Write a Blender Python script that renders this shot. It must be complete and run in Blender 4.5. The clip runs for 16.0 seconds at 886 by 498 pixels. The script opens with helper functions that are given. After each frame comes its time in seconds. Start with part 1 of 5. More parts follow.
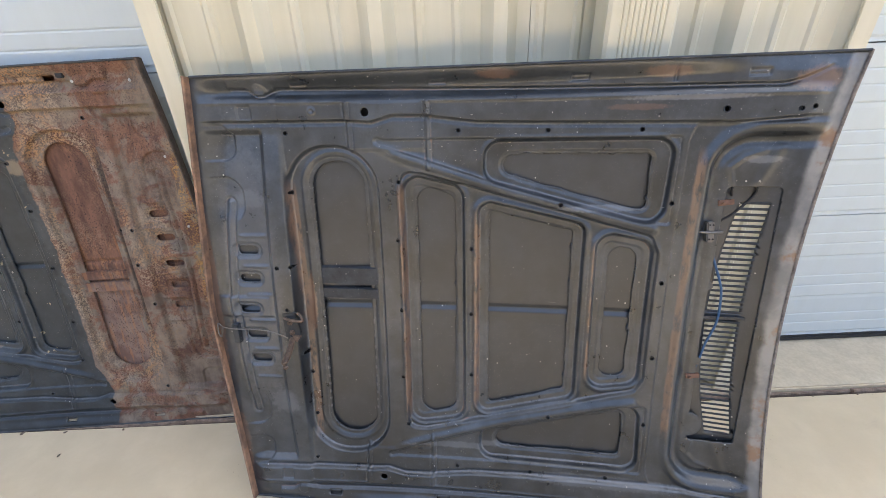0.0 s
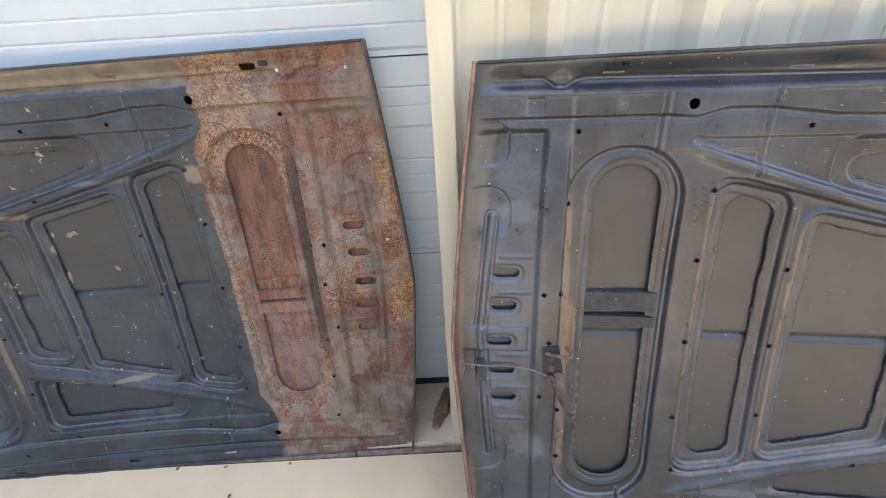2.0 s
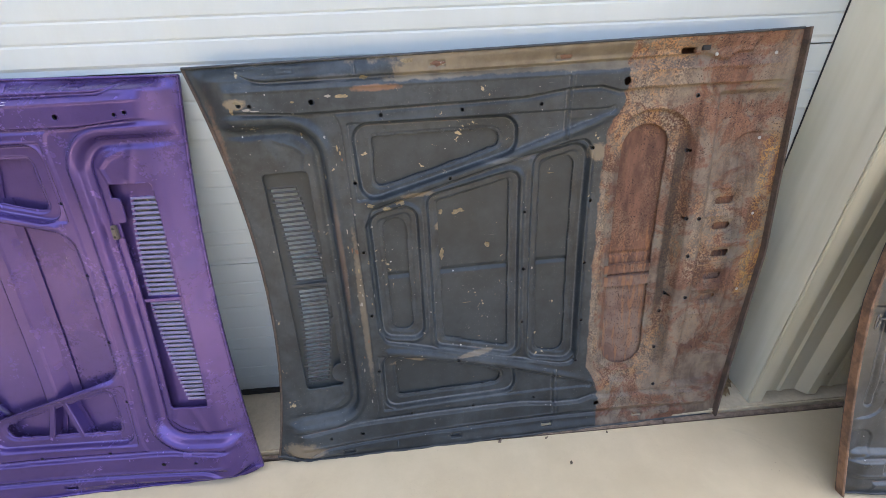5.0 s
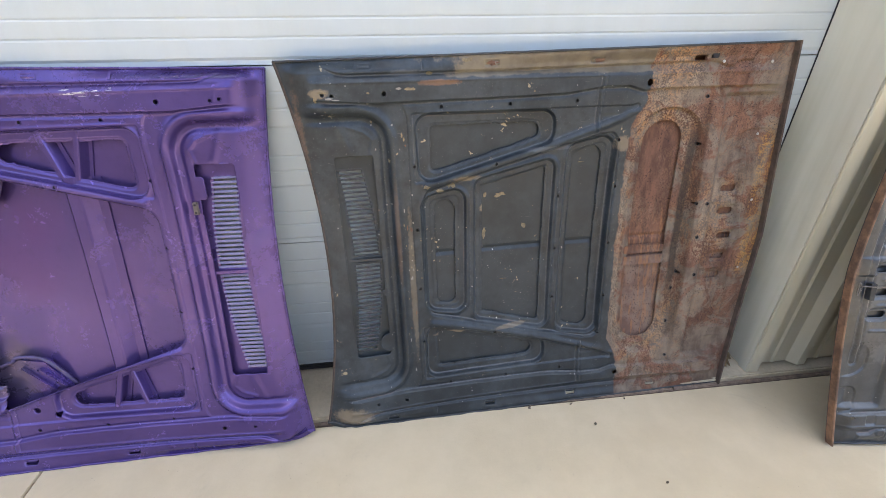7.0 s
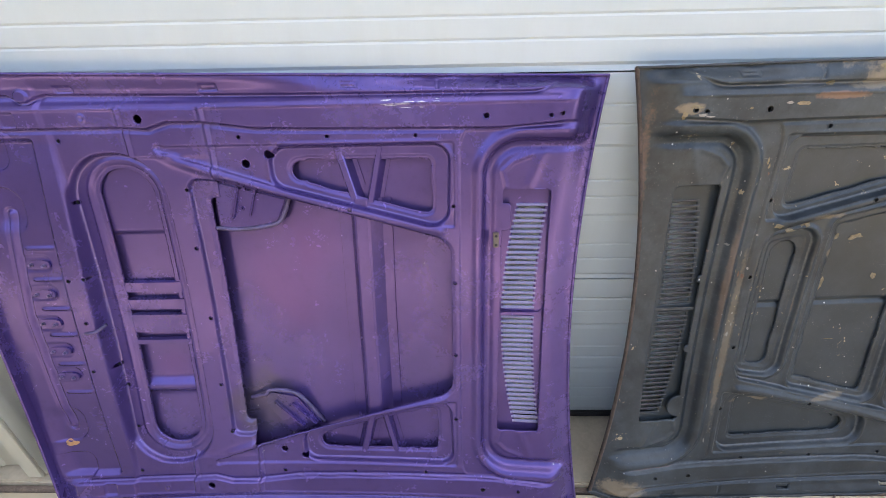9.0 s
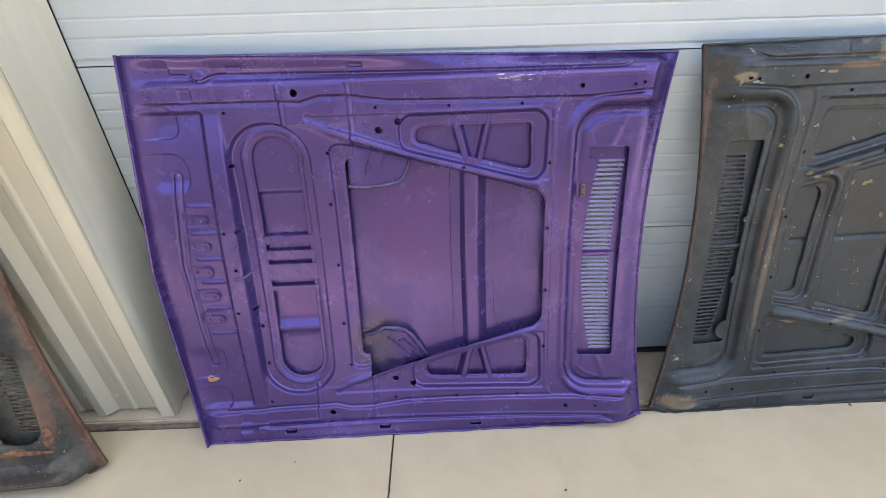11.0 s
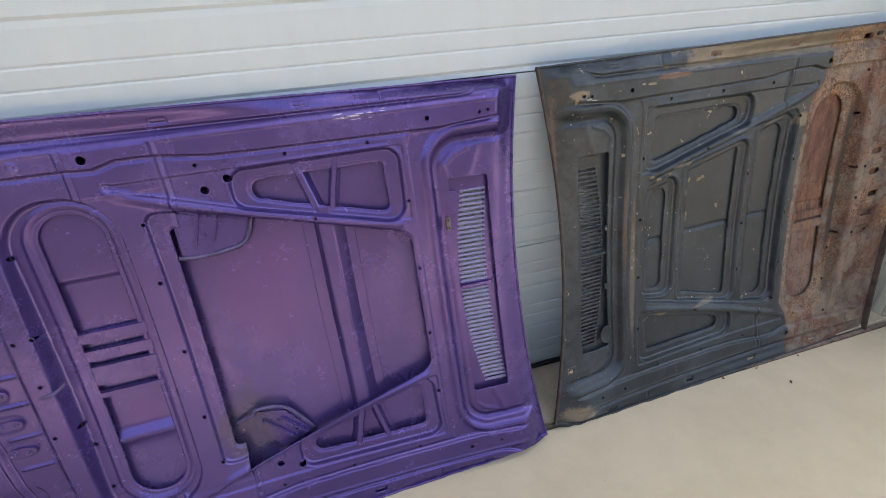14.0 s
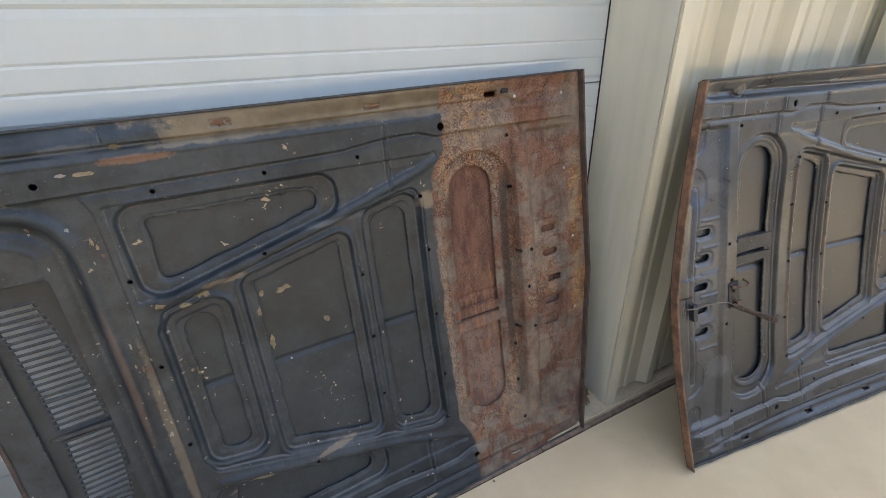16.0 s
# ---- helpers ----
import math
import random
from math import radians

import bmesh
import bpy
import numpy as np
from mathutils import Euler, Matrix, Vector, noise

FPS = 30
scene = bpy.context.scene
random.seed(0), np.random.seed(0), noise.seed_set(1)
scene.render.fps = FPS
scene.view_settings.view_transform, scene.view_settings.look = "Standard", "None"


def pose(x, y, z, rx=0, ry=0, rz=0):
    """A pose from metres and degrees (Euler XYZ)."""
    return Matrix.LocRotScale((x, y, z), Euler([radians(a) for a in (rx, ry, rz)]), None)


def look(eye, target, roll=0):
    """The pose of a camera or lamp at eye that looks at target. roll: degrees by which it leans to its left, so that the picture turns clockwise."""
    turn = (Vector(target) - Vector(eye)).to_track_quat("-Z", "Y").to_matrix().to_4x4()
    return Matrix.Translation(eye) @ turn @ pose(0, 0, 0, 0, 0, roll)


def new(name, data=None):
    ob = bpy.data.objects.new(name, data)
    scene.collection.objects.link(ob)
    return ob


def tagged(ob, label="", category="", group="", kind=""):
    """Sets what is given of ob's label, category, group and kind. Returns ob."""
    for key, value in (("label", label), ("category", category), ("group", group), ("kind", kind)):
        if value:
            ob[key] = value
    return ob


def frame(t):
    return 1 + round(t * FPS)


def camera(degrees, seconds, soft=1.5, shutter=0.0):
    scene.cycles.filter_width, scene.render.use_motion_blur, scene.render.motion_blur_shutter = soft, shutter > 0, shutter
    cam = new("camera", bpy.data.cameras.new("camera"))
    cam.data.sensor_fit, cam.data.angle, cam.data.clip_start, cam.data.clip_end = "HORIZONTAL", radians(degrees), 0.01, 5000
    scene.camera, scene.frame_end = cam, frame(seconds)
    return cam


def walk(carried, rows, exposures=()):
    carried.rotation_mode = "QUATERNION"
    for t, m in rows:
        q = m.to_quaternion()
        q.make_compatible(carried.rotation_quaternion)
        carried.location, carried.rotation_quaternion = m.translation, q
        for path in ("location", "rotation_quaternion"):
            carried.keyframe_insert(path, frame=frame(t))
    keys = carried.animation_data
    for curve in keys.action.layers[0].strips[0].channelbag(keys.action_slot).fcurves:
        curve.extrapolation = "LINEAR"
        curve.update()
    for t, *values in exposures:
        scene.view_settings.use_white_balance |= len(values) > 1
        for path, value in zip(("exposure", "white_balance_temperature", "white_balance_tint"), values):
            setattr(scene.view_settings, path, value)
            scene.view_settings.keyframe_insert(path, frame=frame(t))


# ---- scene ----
cam = camera(92.8, 16.0, soft=0.7)
PATH = [
    (0, (2.455, 1.016, 1.392), (2.464, 2.755, 0.404), -2.4),
    (0.5, (2.313, 1.046, 1.392), (2.296, 2.769, 0.377), -2.3),
    (1, (2.118, 1.078, 1.382), (2.094, 2.793, 0.352), -3.1),
    (1.5, (1.979, 1.17, 1.364), (1.962, 2.874, 0.317), -3.6),
    (2, (1.767, 1.259, 1.395), (1.752, 2.962, 0.345), -3.5),
    (2.5, (1.464, 1.232, 1.399), (1.44, 2.924, 0.333), -4.9),
    (3, (1.209, 1.205, 1.399), (1.074, 2.906, 0.355), -3.1),
    (3.5, (0.983, 1.292, 1.406), (0.745, 2.994, 0.384), -2.8),
    (4, (0.785, 1.318, 1.406), (0.547, 3.018, 0.38), -2.9),
    (4.5, (0.578, 1.282, 1.402), (0.591, 2.995, 0.368), -2.6),
    (4.7, (0.552, 1.252, 1.408), (0.619, 2.961, 0.372), -2.3),
    (6.8, (0.393, 1.011, 1.39), (0.586, 2.739, 0.402), -1.5),
    (7, (0.305, 1.032, 1.396), (0.502, 2.759, 0.407), -0.4),
    (7.5, (0.043, 1.088, 1.39), (0.2, 2.826, 0.412), 0.8),
    (8, (-0.136, 1.165, 1.375), (-0.073, 2.913, 0.406), 1.3),
    (8.5, (-0.298, 1.3, 1.388), (-0.307, 3.046, 0.412), -1.2),
    (9, (-0.443, 1.338, 1.389), (-0.487, 3.079, 0.406), -1.2),
    (9.5, (-0.655, 1.335, 1.378), (-0.645, 3.065, 0.375), -1.9),
    (9.7, (-0.715, 1.319, 1.38), (-0.683, 3.046, 0.371), -1.7),
    (11.8, (-0.814, 0.975, 1.384), (-0.838, 2.711, 0.391), -1.6),
    (12, (-0.828, 0.988, 1.376), (-0.877, 2.723, 0.382), -1.6),
    (12.5, (-0.977, 1.035, 1.386), (-1.054, 2.767, 0.389), -2.3),
    (13, (-1.13, 1.082, 1.399), (-1.18, 2.818, 0.407), -4.2),
    (13.5, (-1.007, 1.144, 1.398), (-0.818, 2.872, 0.409), -5.4),
    (14, (-0.632, 1.19, 1.41), (-0.21, 2.896, 0.455), -4.4),
    (14.5, (-0.326, 1.276, 1.391), (0.417, 2.892, 0.475), -2.5),
    (15, (-0.026, 1.347, 1.417), (0.756, 2.953, 0.517), -4.3),
    (15.5, (0.326, 1.313, 1.421), (1.107, 2.923, 0.528), -1.5),
    (16, (0.626, 1.347, 1.403), (1.403, 2.954, 0.503), -2.0),
]
walk(cam, [(t, look(eye, target, roll)) for t, eye, target, roll in PATH], [(0.0, 3.36, 6850, 2.8), (2.0, 3.70, 6850, 2.8), (3.0, 3.64, 6900, 2.8), (4.0, 3.48, 6950, 2.6), (9.5, 3.48, 7000, 2.4), (12.5, 3.22, 7000, 2.0), (16.0, 3.08, 7150, 1.4)])

# ---- world and light ----
SUN_ELEVATION, SUN_AZIMUTH = 56.0, 20.0   # the sun stands behind the building, whose shade covers the apron
world = bpy.data.worlds.new("sky")
scene.world = world
world.use_nodes = True
wn, wl = world.node_tree.nodes, world.node_tree.links
wn.clear()
sky = wn.new("ShaderNodeTexSky")
sky.sky_type, sky.sun_disc = "NISHITA", False
sky.sun_elevation, sky.sun_rotation = radians(SUN_ELEVATION), radians(SUN_AZIMUTH)
sky.dust_density, sky.ozone_density, sky.air_density = 4.0, 0.3, 0.42
back = wn.new("ShaderNodeBackground")
back.inputs["Strength"].default_value = 0.15
wout = wn.new("ShaderNodeOutputWorld")
wl.new(sky.outputs["Color"], back.inputs["Color"])
wl.new(back.outputs["Background"], wout.inputs["Surface"])
sun = new("sun", bpy.data.lights.new("sun", "SUN"))
sun.data.energy, sun.data.angle, sun.data.color = 2.0, radians(0.6), (1.0, 0.95, 0.87)
sun.matrix_world = look((math.sin(radians(SUN_AZIMUTH)) * 20, math.cos(radians(SUN_AZIMUTH)) * 20, 20 * math.tan(radians(SUN_ELEVATION))), (0, 0, 0))


# ---- materials ----
class Mat:
    """A node material with short names for the nodes that it uses."""

    def __init__(self, name):
        self.m = bpy.data.materials.new(name)
        self.m.use_nodes = True
        self.t = self.m.node_tree
        self.t.nodes.clear()
        self.out = self.t.nodes.new("ShaderNodeOutputMaterial")
        self.bsdf = self.t.nodes.new("ShaderNodeBsdfPrincipled")
        self.t.links.new(self.bsdf.outputs[0], self.out.inputs[0])
        self.pos = self.t.nodes.new("ShaderNodeTexCoord").outputs["Object"]

    def link(self, value, socket):
        if isinstance(value, (int, float)):
            socket.default_value = value
        elif isinstance(value, tuple):
            socket.default_value = (*value, 1.0) if len(value) == 3 and socket.type == "RGBA" else value
        else:
            self.t.links.new(value, socket)

    def set(self, **kw):
        for key, value in kw.items():
            self.link(value, self.bsdf.inputs[key.replace("_", " ")])
        return self

    def stretch(self, sx, sy, sz, source=None):
        n = self.t.nodes.new("ShaderNodeMapping")
        n.inputs["Scale"].default_value = (sx, sy, sz)
        self.link(source or self.pos, n.inputs["Vector"])
        return n.outputs[0]

    def noise(self, scale, detail=4.0, rough=0.55, vec=None, warp=0.0):
        n = self.t.nodes.new("ShaderNodeTexNoise")
        n.inputs["Scale"].default_value, n.inputs["Detail"].default_value = scale, detail
        n.inputs["Roughness"].default_value, n.inputs["Distortion"].default_value = rough, warp
        self.link(vec or self.pos, n.inputs["Vector"])
        return n.outputs["Fac"]

    def cells(self, scale, vec=None, feature="F1"):
        n = self.t.nodes.new("ShaderNodeTexVoronoi")
        n.feature = feature
        n.inputs["Scale"].default_value = scale
        self.link(vec or self.pos, n.inputs["Vector"])
        return n.outputs["Distance"]

    def math(self, op, a, b=0.0, c=0.0, clamp=False):
        n = self.t.nodes.new("ShaderNodeMath")
        n.operation, n.use_clamp = op, clamp
        for i, v in enumerate((a, b, c)):
            self.link(v, n.inputs[i])
        return n.outputs[0]

    def band(self, value, low, high):
        """0 below low, 1 above high, smooth between; low above high turns it round."""
        n = self.t.nodes.new("ShaderNodeMapRange")
        n.interpolation_type = "SMOOTHSTEP"
        self.link(value, n.inputs["Value"])
        n.inputs["From Min"].default_value, n.inputs["From Max"].default_value = min(low, high), max(low, high)
        n.inputs["To Min"].default_value, n.inputs["To Max"].default_value = (0, 1) if low < high else (1, 0)
        return n.outputs["Result"]

    def mix(self, fac, a, b):
        n = self.t.nodes.new("ShaderNodeMix")
        n.data_type = "RGBA"
        self.link(fac, n.inputs[0])
        self.link(a, n.inputs[6])
        self.link(b, n.inputs[7])
        return n.outputs[2]

    def mixf(self, fac, a, b):
        n = self.t.nodes.new("ShaderNodeMix")
        self.link(fac, n.inputs[0])
        self.link(a, n.inputs[2])
        self.link(b, n.inputs[3])
        return n.outputs[0]

    def bump(self, height, depth, strength=1.0):
        n = self.t.nodes.new("ShaderNodeBump")
        n.inputs["Distance"].default_value, n.inputs["Strength"].default_value = depth, strength
        self.link(height, n.inputs["Height"])
        self.link(n.outputs[0], self.bsdf.inputs["Normal"])

    def axis(self, name):
        n = self.t.nodes.new("ShaderNodeSeparateXYZ")
        self.link(self.pos, n.inputs[0])
        return n.outputs[name]

    def edge(self):
        n = self.t.nodes.new("ShaderNodeNewGeometry")
        return n.outputs["Pointiness"]

    def chance(self):
        return self.t.nodes.new("ShaderNodeObjectInfo").outputs["Random"]


def plain(name, color, rough=0.5, metal=0.0, vary=0.12, scale=30.0, depth=0.0005):
    """A simple surface with two scales of mottling."""
    m = Mat(name)
    a, b = m.noise(scale), m.noise(scale * 7, 3)
    f = m.mixf(0.4, a, b)
    dark = tuple(c * (1 - vary * 2) for c in color)
    light = tuple(min(1, c * (1 + vary * 2)) for c in color)
    m.set(Base_Color=m.mix(m.band(f, 0.3, 0.7), dark, light), Roughness=m.mixf(a, rough - 0.08, rough + 0.08), Metallic=metal)
    m.bump(b, depth)
    return m.m


def rust_mix(m, shade=1.0):
    """Rust colours from dark brown over red-brown to orange, with pits."""
    blotch, fine = m.noise(9, 6, 0.65), m.noise(55, 5, 0.7)
    f = m.mixf(0.45, blotch, fine)
    dark, mid, pale = ((0.045, 0.024, 0.017), (0.14, 0.075, 0.05), (0.30, 0.16, 0.085))
    dark, mid, pale = (tuple(c * shade for c in x) for x in (dark, mid, pale))
    return m.mix(m.band(f, 0.52, 0.72), m.mix(m.band(f, 0.3, 0.52), dark, mid), pale)


def worn_paint(name, base, light, rust=0.55, rust_zone=None, fleck=0.7, patches=(0.36, 0.29, 0.18), rough=0.42, khaki=False, wear=1.0, stripes=(), red=0.46, gloss=0.32, dimple=0.0009, smears=(), bare=None, bare_tones=((0.20, 0.205, 0.21), (0.34, 0.34, 0.335), (0.23, 0.125, 0.07)), mottle=1.0):
    """Old dark paint: dusty mottling, worn ridges, specks of bare metal, rust where it has broken through."""
    m = Mat(name)
    big, mid, fine = m.noise(3.2, 5, 0.6, warp=0.6), m.noise(17, 5, 0.6), m.noise(120, 3)
    color = m.mix(m.band(m.mixf(0.4, big, mid), 0.36, 0.66), base, light)
    dust = m.band(m.mixf(0.5, mid, fine), 0.5, 0.75)
    color = m.mix(m.math("MULTIPLY", dust, 0.10 * mottle), color, tuple(0.5 * (x + y) for x, y in zip(light, (0.26, 0.235, 0.2))))
    grime = m.noise(48, 7, 0.72)
    color = m.mix(m.math("MULTIPLY", m.band(grime, 0.5, 0.36), 0.4 * mottle), color, tuple(c * 0.42 for c in base))
    color = m.mix(m.math("MULTIPLY", m.band(grime, 0.56, 0.72), 0.3 * mottle), color, tuple(min(1, c * 1.45 + 0.012) for c in light))
    rusty = rust_mix(m)
    if wear:
        crest = m.edge()
        pale = tuple(0.55 * c + 0.10 for c in light)
        color = m.mix(m.math("MULTIPLY", m.band(m.math("ADD", crest, m.math("MULTIPLY", m.math("SUBTRACT", fine, 0.5), 0.05)), 0.512, 0.55), 0.55 * wear), color, pale)
        ridge = m.band(m.math("ADD", crest, m.math("MULTIPLY", m.math("SUBTRACT", mid, 0.5), 0.09)), 0.532, 0.556)
        color = m.mix(m.math("MULTIPLY", ridge, m.math("MULTIPLY", m.band(big, 0.52, 0.64), 0.7)), color, rusty)
    for x0, lean, half, z0, z1 in stripes:
        off = m.math("ABSOLUTE", m.math("SUBTRACT", m.axis("X"), m.math("MULTIPLY_ADD", m.axis("Z"), lean, x0)))
        across = m.band(m.math("ADD", off, m.math("MULTIPLY", m.math("SUBTRACT", mid, 0.5), 0.012)), half + 0.003, half - 0.004)
        along = m.math("MULTIPLY", m.band(m.axis("Z"), z0 - 0.03, z0 + 0.03), m.band(m.axis("Z"), z1 + 0.03, z1 - 0.03))
        streaky = m.band(m.noise(60, 4, 0.6, vec=m.stretch(1, 1, 0.4)), 0.3, 0.55)
        color = m.mix(m.math("MULTIPLY", m.math("MULTIPLY", across, along), m.math("MULTIPLY", streaky, 0.6)), color, m.mix(mid, (0.17, 0.095, 0.055), (0.30, 0.175, 0.105)))
    spots = m.band(m.mixf(0.35, m.noise(6.5, 6, 0.7, warp=0.4), fine), rust + 0.02, rust + 0.12)
    color = m.mix(spots, color, rusty)
    if patches:
        worn = m.band(m.mixf(0.25, m.noise(21, 4, 0.6, warp=0.5), fine), fleck - 0.005, fleck + 0.015)
        color = m.mix(m.math("MULTIPLY", worn, m.band(big, 0.42, 0.5)), color, patches)
    specks = m.band(m.math("ADD", m.cells(210), m.math("MULTIPLY", fine, 0.25)), 0.225, 0.19)
    color = m.mix(m.math("MULTIPLY", specks, m.math("MULTIPLY", m.band(m.noise(7.3, 4), 0.40, 0.58), 0.75)), color, (0.36, 0.34, 0.31))
    scratch = m.band(m.noise(170, 2, 0.5, vec=m.stretch(0.07, 1.0, 1.0), warp=0.2), 0.77, 0.79)
    color = m.mix(m.math("MULTIPLY", scratch, 0.2), color, (0.34, 0.33, 0.32))
    chips = m.band(m.math("ADD", m.cells(46), m.math("MULTIPLY", mid, 0.35)), 0.25, 0.225)
    color = m.mix(m.math("MULTIPLY", chips, m.band(m.noise(5.1), 0.5, 0.58)), color, (0.5, 0.49, 0.46))
    if smears:
        ragged = m.math("MULTIPLY", m.math("SUBTRACT", m.mixf(0.5, m.noise(26, 7, 0.75), m.noise(90, 4, 0.7)), 0.5), 3.2)
        for x0, z0, rx, rz, tone, amount in smears:
            dx = m.math("DIVIDE", m.math("SUBTRACT", m.axis("X"), x0), rx)
            dz = m.math("DIVIDE", m.math("SUBTRACT", m.axis("Z"), z0), rz)
            d = m.math("ADD", m.math("ADD", m.math("MULTIPLY", dx, dx), m.math("MULTIPLY", dz, dz)), ragged)
            color = m.mix(m.math("MULTIPLY", m.band(d, 1.15, 0.35), amount), color, m.mix(mid, tuple(c * 0.7 for c in tone), tuple(c * 1.3 for c in tone)))
    roughness = m.mixf(spots, m.mixf(mid, rough - 0.1, rough + 0.12), 0.85)
    if bare:
        at, bend, width = bare
        z = m.math("DIVIDE", m.axis("Z"), 0.63)
        edge = m.math("SUBTRACT", m.axis("X"), m.math("MULTIPLY_ADD", m.math("MULTIPLY", z, z), bend, at))
        edge = m.math("ADD", edge, m.math("MULTIPLY", m.math("SUBTRACT", m.noise(13, 5, 0.65), 0.5), 0.03))
        strip = m.band(edge, -width - 0.008, -width + 0.008)
        metal = m.mix(m.band(m.noise(8, 5, 0.6), 0.4, 0.62), bare_tones[0], bare_tones[1])
        metal = m.mix(m.band(m.noise(15, 5, 0.65), 0.54, 0.66), metal, bare_tones[2])
        color = m.mix(m.math("MULTIPLY", strip, 0.9), color, metal)
    if khaki:
        x, z = m.axis("X"), m.axis("Z")
        shift = m.math("MULTIPLY", m.math("SUBTRACT", m.noise(12, 5, 0.65), 0.5), 0.5)
        mask = m.math("MULTIPLY", m.band(m.math("ADD", z, m.math("MULTIPLY", shift, 0.08)), 0.583, 0.590), m.band(m.math("ADD", x, shift), -0.34, -0.28))
        color = m.mix(mask, color, m.mix(m.band(mid, 0.35, 0.65), (0.120, 0.098, 0.070), (0.180, 0.150, 0.108)))
    if rust_zone:
        x, z = m.axis("X"), m.axis("Z")
        high = m.math("ABSOLUTE", z)
        line = m.math("SUBTRACT", m.math("ADD", x, m.math("MULTIPLY", m.math("SUBTRACT", m.noise(19, 6, 0.7), 0.5), 0.036)), m.math("MULTIPLY", m.band(high, 0.40, 0.50), 0.040))
        zone = m.band(line, rust_zone - 0.003, rust_zone + 0.003)
        streak = m.noise(26, 5, 0.65, vec=m.stretch(1.0, 1.0, 0.28))
        taupe = m.mix(m.band(m.mixf(0.5, mid, streak), 0.36, 0.64), (0.098, 0.069, 0.051), (0.205, 0.158, 0.118))
        taupe = m.mix(m.math("MULTIPLY", m.band(m.noise(3.7, 5, 0.6, warp=0.5), 0.50, 0.62), 0.6), taupe, (0.165, 0.145, 0.112))
        brick = m.mix(m.band(streak, 0.35, 0.65), (0.084, 0.039, 0.026), (0.172, 0.083, 0.052))
        coat = m.mix(m.band(m.noise(8.3, 6, 0.68, warp=0.6), red, red + 0.10), taupe, brick)
        if red < 0.4:
            coat = m.mix(m.math("MULTIPLY", m.band(z, -0.03, -0.10), 0.75), coat, m.mix(m.band(mid, 0.35, 0.65), (0.120, 0.072, 0.058), (0.205, 0.150, 0.120)))
            lines = m.band(m.noise(85, 3, 0.6, vec=m.stretch(1.0, 1.0, 0.10)), 0.50, 0.60)
            coat = m.mix(m.math("MULTIPLY", lines, m.math("MULTIPLY", m.band(z, 0.16, 0.05), 0.55)), coat, (0.30, 0.135, 0.060))
        # pitted orange flecks, thickest round the front window, on the rail, by the latch slots and along the nose
        dx, dz = m.math("DIVIDE", m.math("SUBTRACT", x, 0.435), 0.125), m.math("DIVIDE", z, 0.47)
        q = m.math("ADD", m.math("POWER", m.math("ABSOLUTE", dx), 4.0), m.math("POWER", m.math("ABSOLUTE", dz), 4.0))
        ring = m.math("MULTIPLY", m.band(q, 0.25, 0.55), m.band(q, 1.9, 0.9))
        top = m.math("MULTIPLY", m.band(z, 0.47, 0.51), m.band(x, 0.56, 0.48))
        nose = m.math("MULTIPLY", m.band(x, 0.775, 0.800), m.band(m.math("ABSOLUTE", m.math("SUBTRACT", z, 0.12)), 0.34, 0.24))
        latch = m.math("MULTIPLY", m.math("MULTIPLY", m.band(x, 0.575, 0.600), m.band(x, 0.76, 0.70)), m.band(m.math("ABSOLUTE", m.math("SUBTRACT", z, 0.06)), 0.22, 0.10))
        patchy = m.band(m.noise(6.1, 5, 0.6, warp=0.4), 0.40, 0.58)
        region = m.math("MAXIMUM", m.math("MAXIMUM", m.math("MULTIPLY", ring, 0.9), m.math("MULTIPLY", top, 0.95)), m.math("MAXIMUM", m.math("MULTIPLY", nose, 0.7), m.math("MULTIPLY", latch, 0.75)))
        region = m.math("MAXIMUM", m.math("MULTIPLY", region, m.mixf(0.6, 1.0, patchy)), m.math("MULTIPLY", patchy, 0.22))
        if red < 0.4:
            region = m.math("MULTIPLY", patchy, 0.25)
        grain = m.band(m.mixf(0.3, m.noise(190, 4, 0.65), m.noise(60, 4, 0.6)), 0.485, 0.535)
        fleckle = m.mix(m.band(m.noise(11, 4), 0.42, 0.60), (0.37, 0.205, 0.098), (0.33, 0.245, 0.165))
        fleckle = m.mix(nose, fleckle, (0.47, 0.25, 0.06))
        coat = m.mix(m.math("MULTIPLY", region, grain), coat, fleckle)
        pits = m.band(m.noise(210, 3, 0.6), 0.59, 0.63)
        coat = m.mix(m.math("MULTIPLY", pits, m.math("MAXIMUM", m.math("MULTIPLY", region, 0.9), m.band(m.noise(8.1, 4), 0.46, 0.58))), coat, (0.040, 0.020, 0.014))
        if red >= 0.4:
            # dark streak beside the front window: grease plus painted shade of the steep wall
            wander = m.math("MULTIPLY", m.math("SUBTRACT", m.noise(9, 6, 0.7), 0.5), 0.030)
            off = m.math("ABSOLUTE", m.math("ADD", m.math("SUBTRACT", x, 0.548), wander))
            grease_shade = m.math("MULTIPLY", m.band(off, 0.022, 0.010), m.math("MULTIPLY", m.band(z, -0.36, -0.12), m.band(z, 0.45, 0.34)))
            coat = m.mix(m.math("MULTIPLY", grease_shade, 0.8), coat, (0.034, 0.025, 0.020))
        color = m.mix(zone, color, coat)
        roughness = m.mixf(zone, roughness, 0.80)
    m.set(Base_Color=color, Roughness=roughness, Specular_IOR_Level=gloss)
    m.bump(m.mixf(0.5, mid, fine), dimple, 0.8)
    return m.m


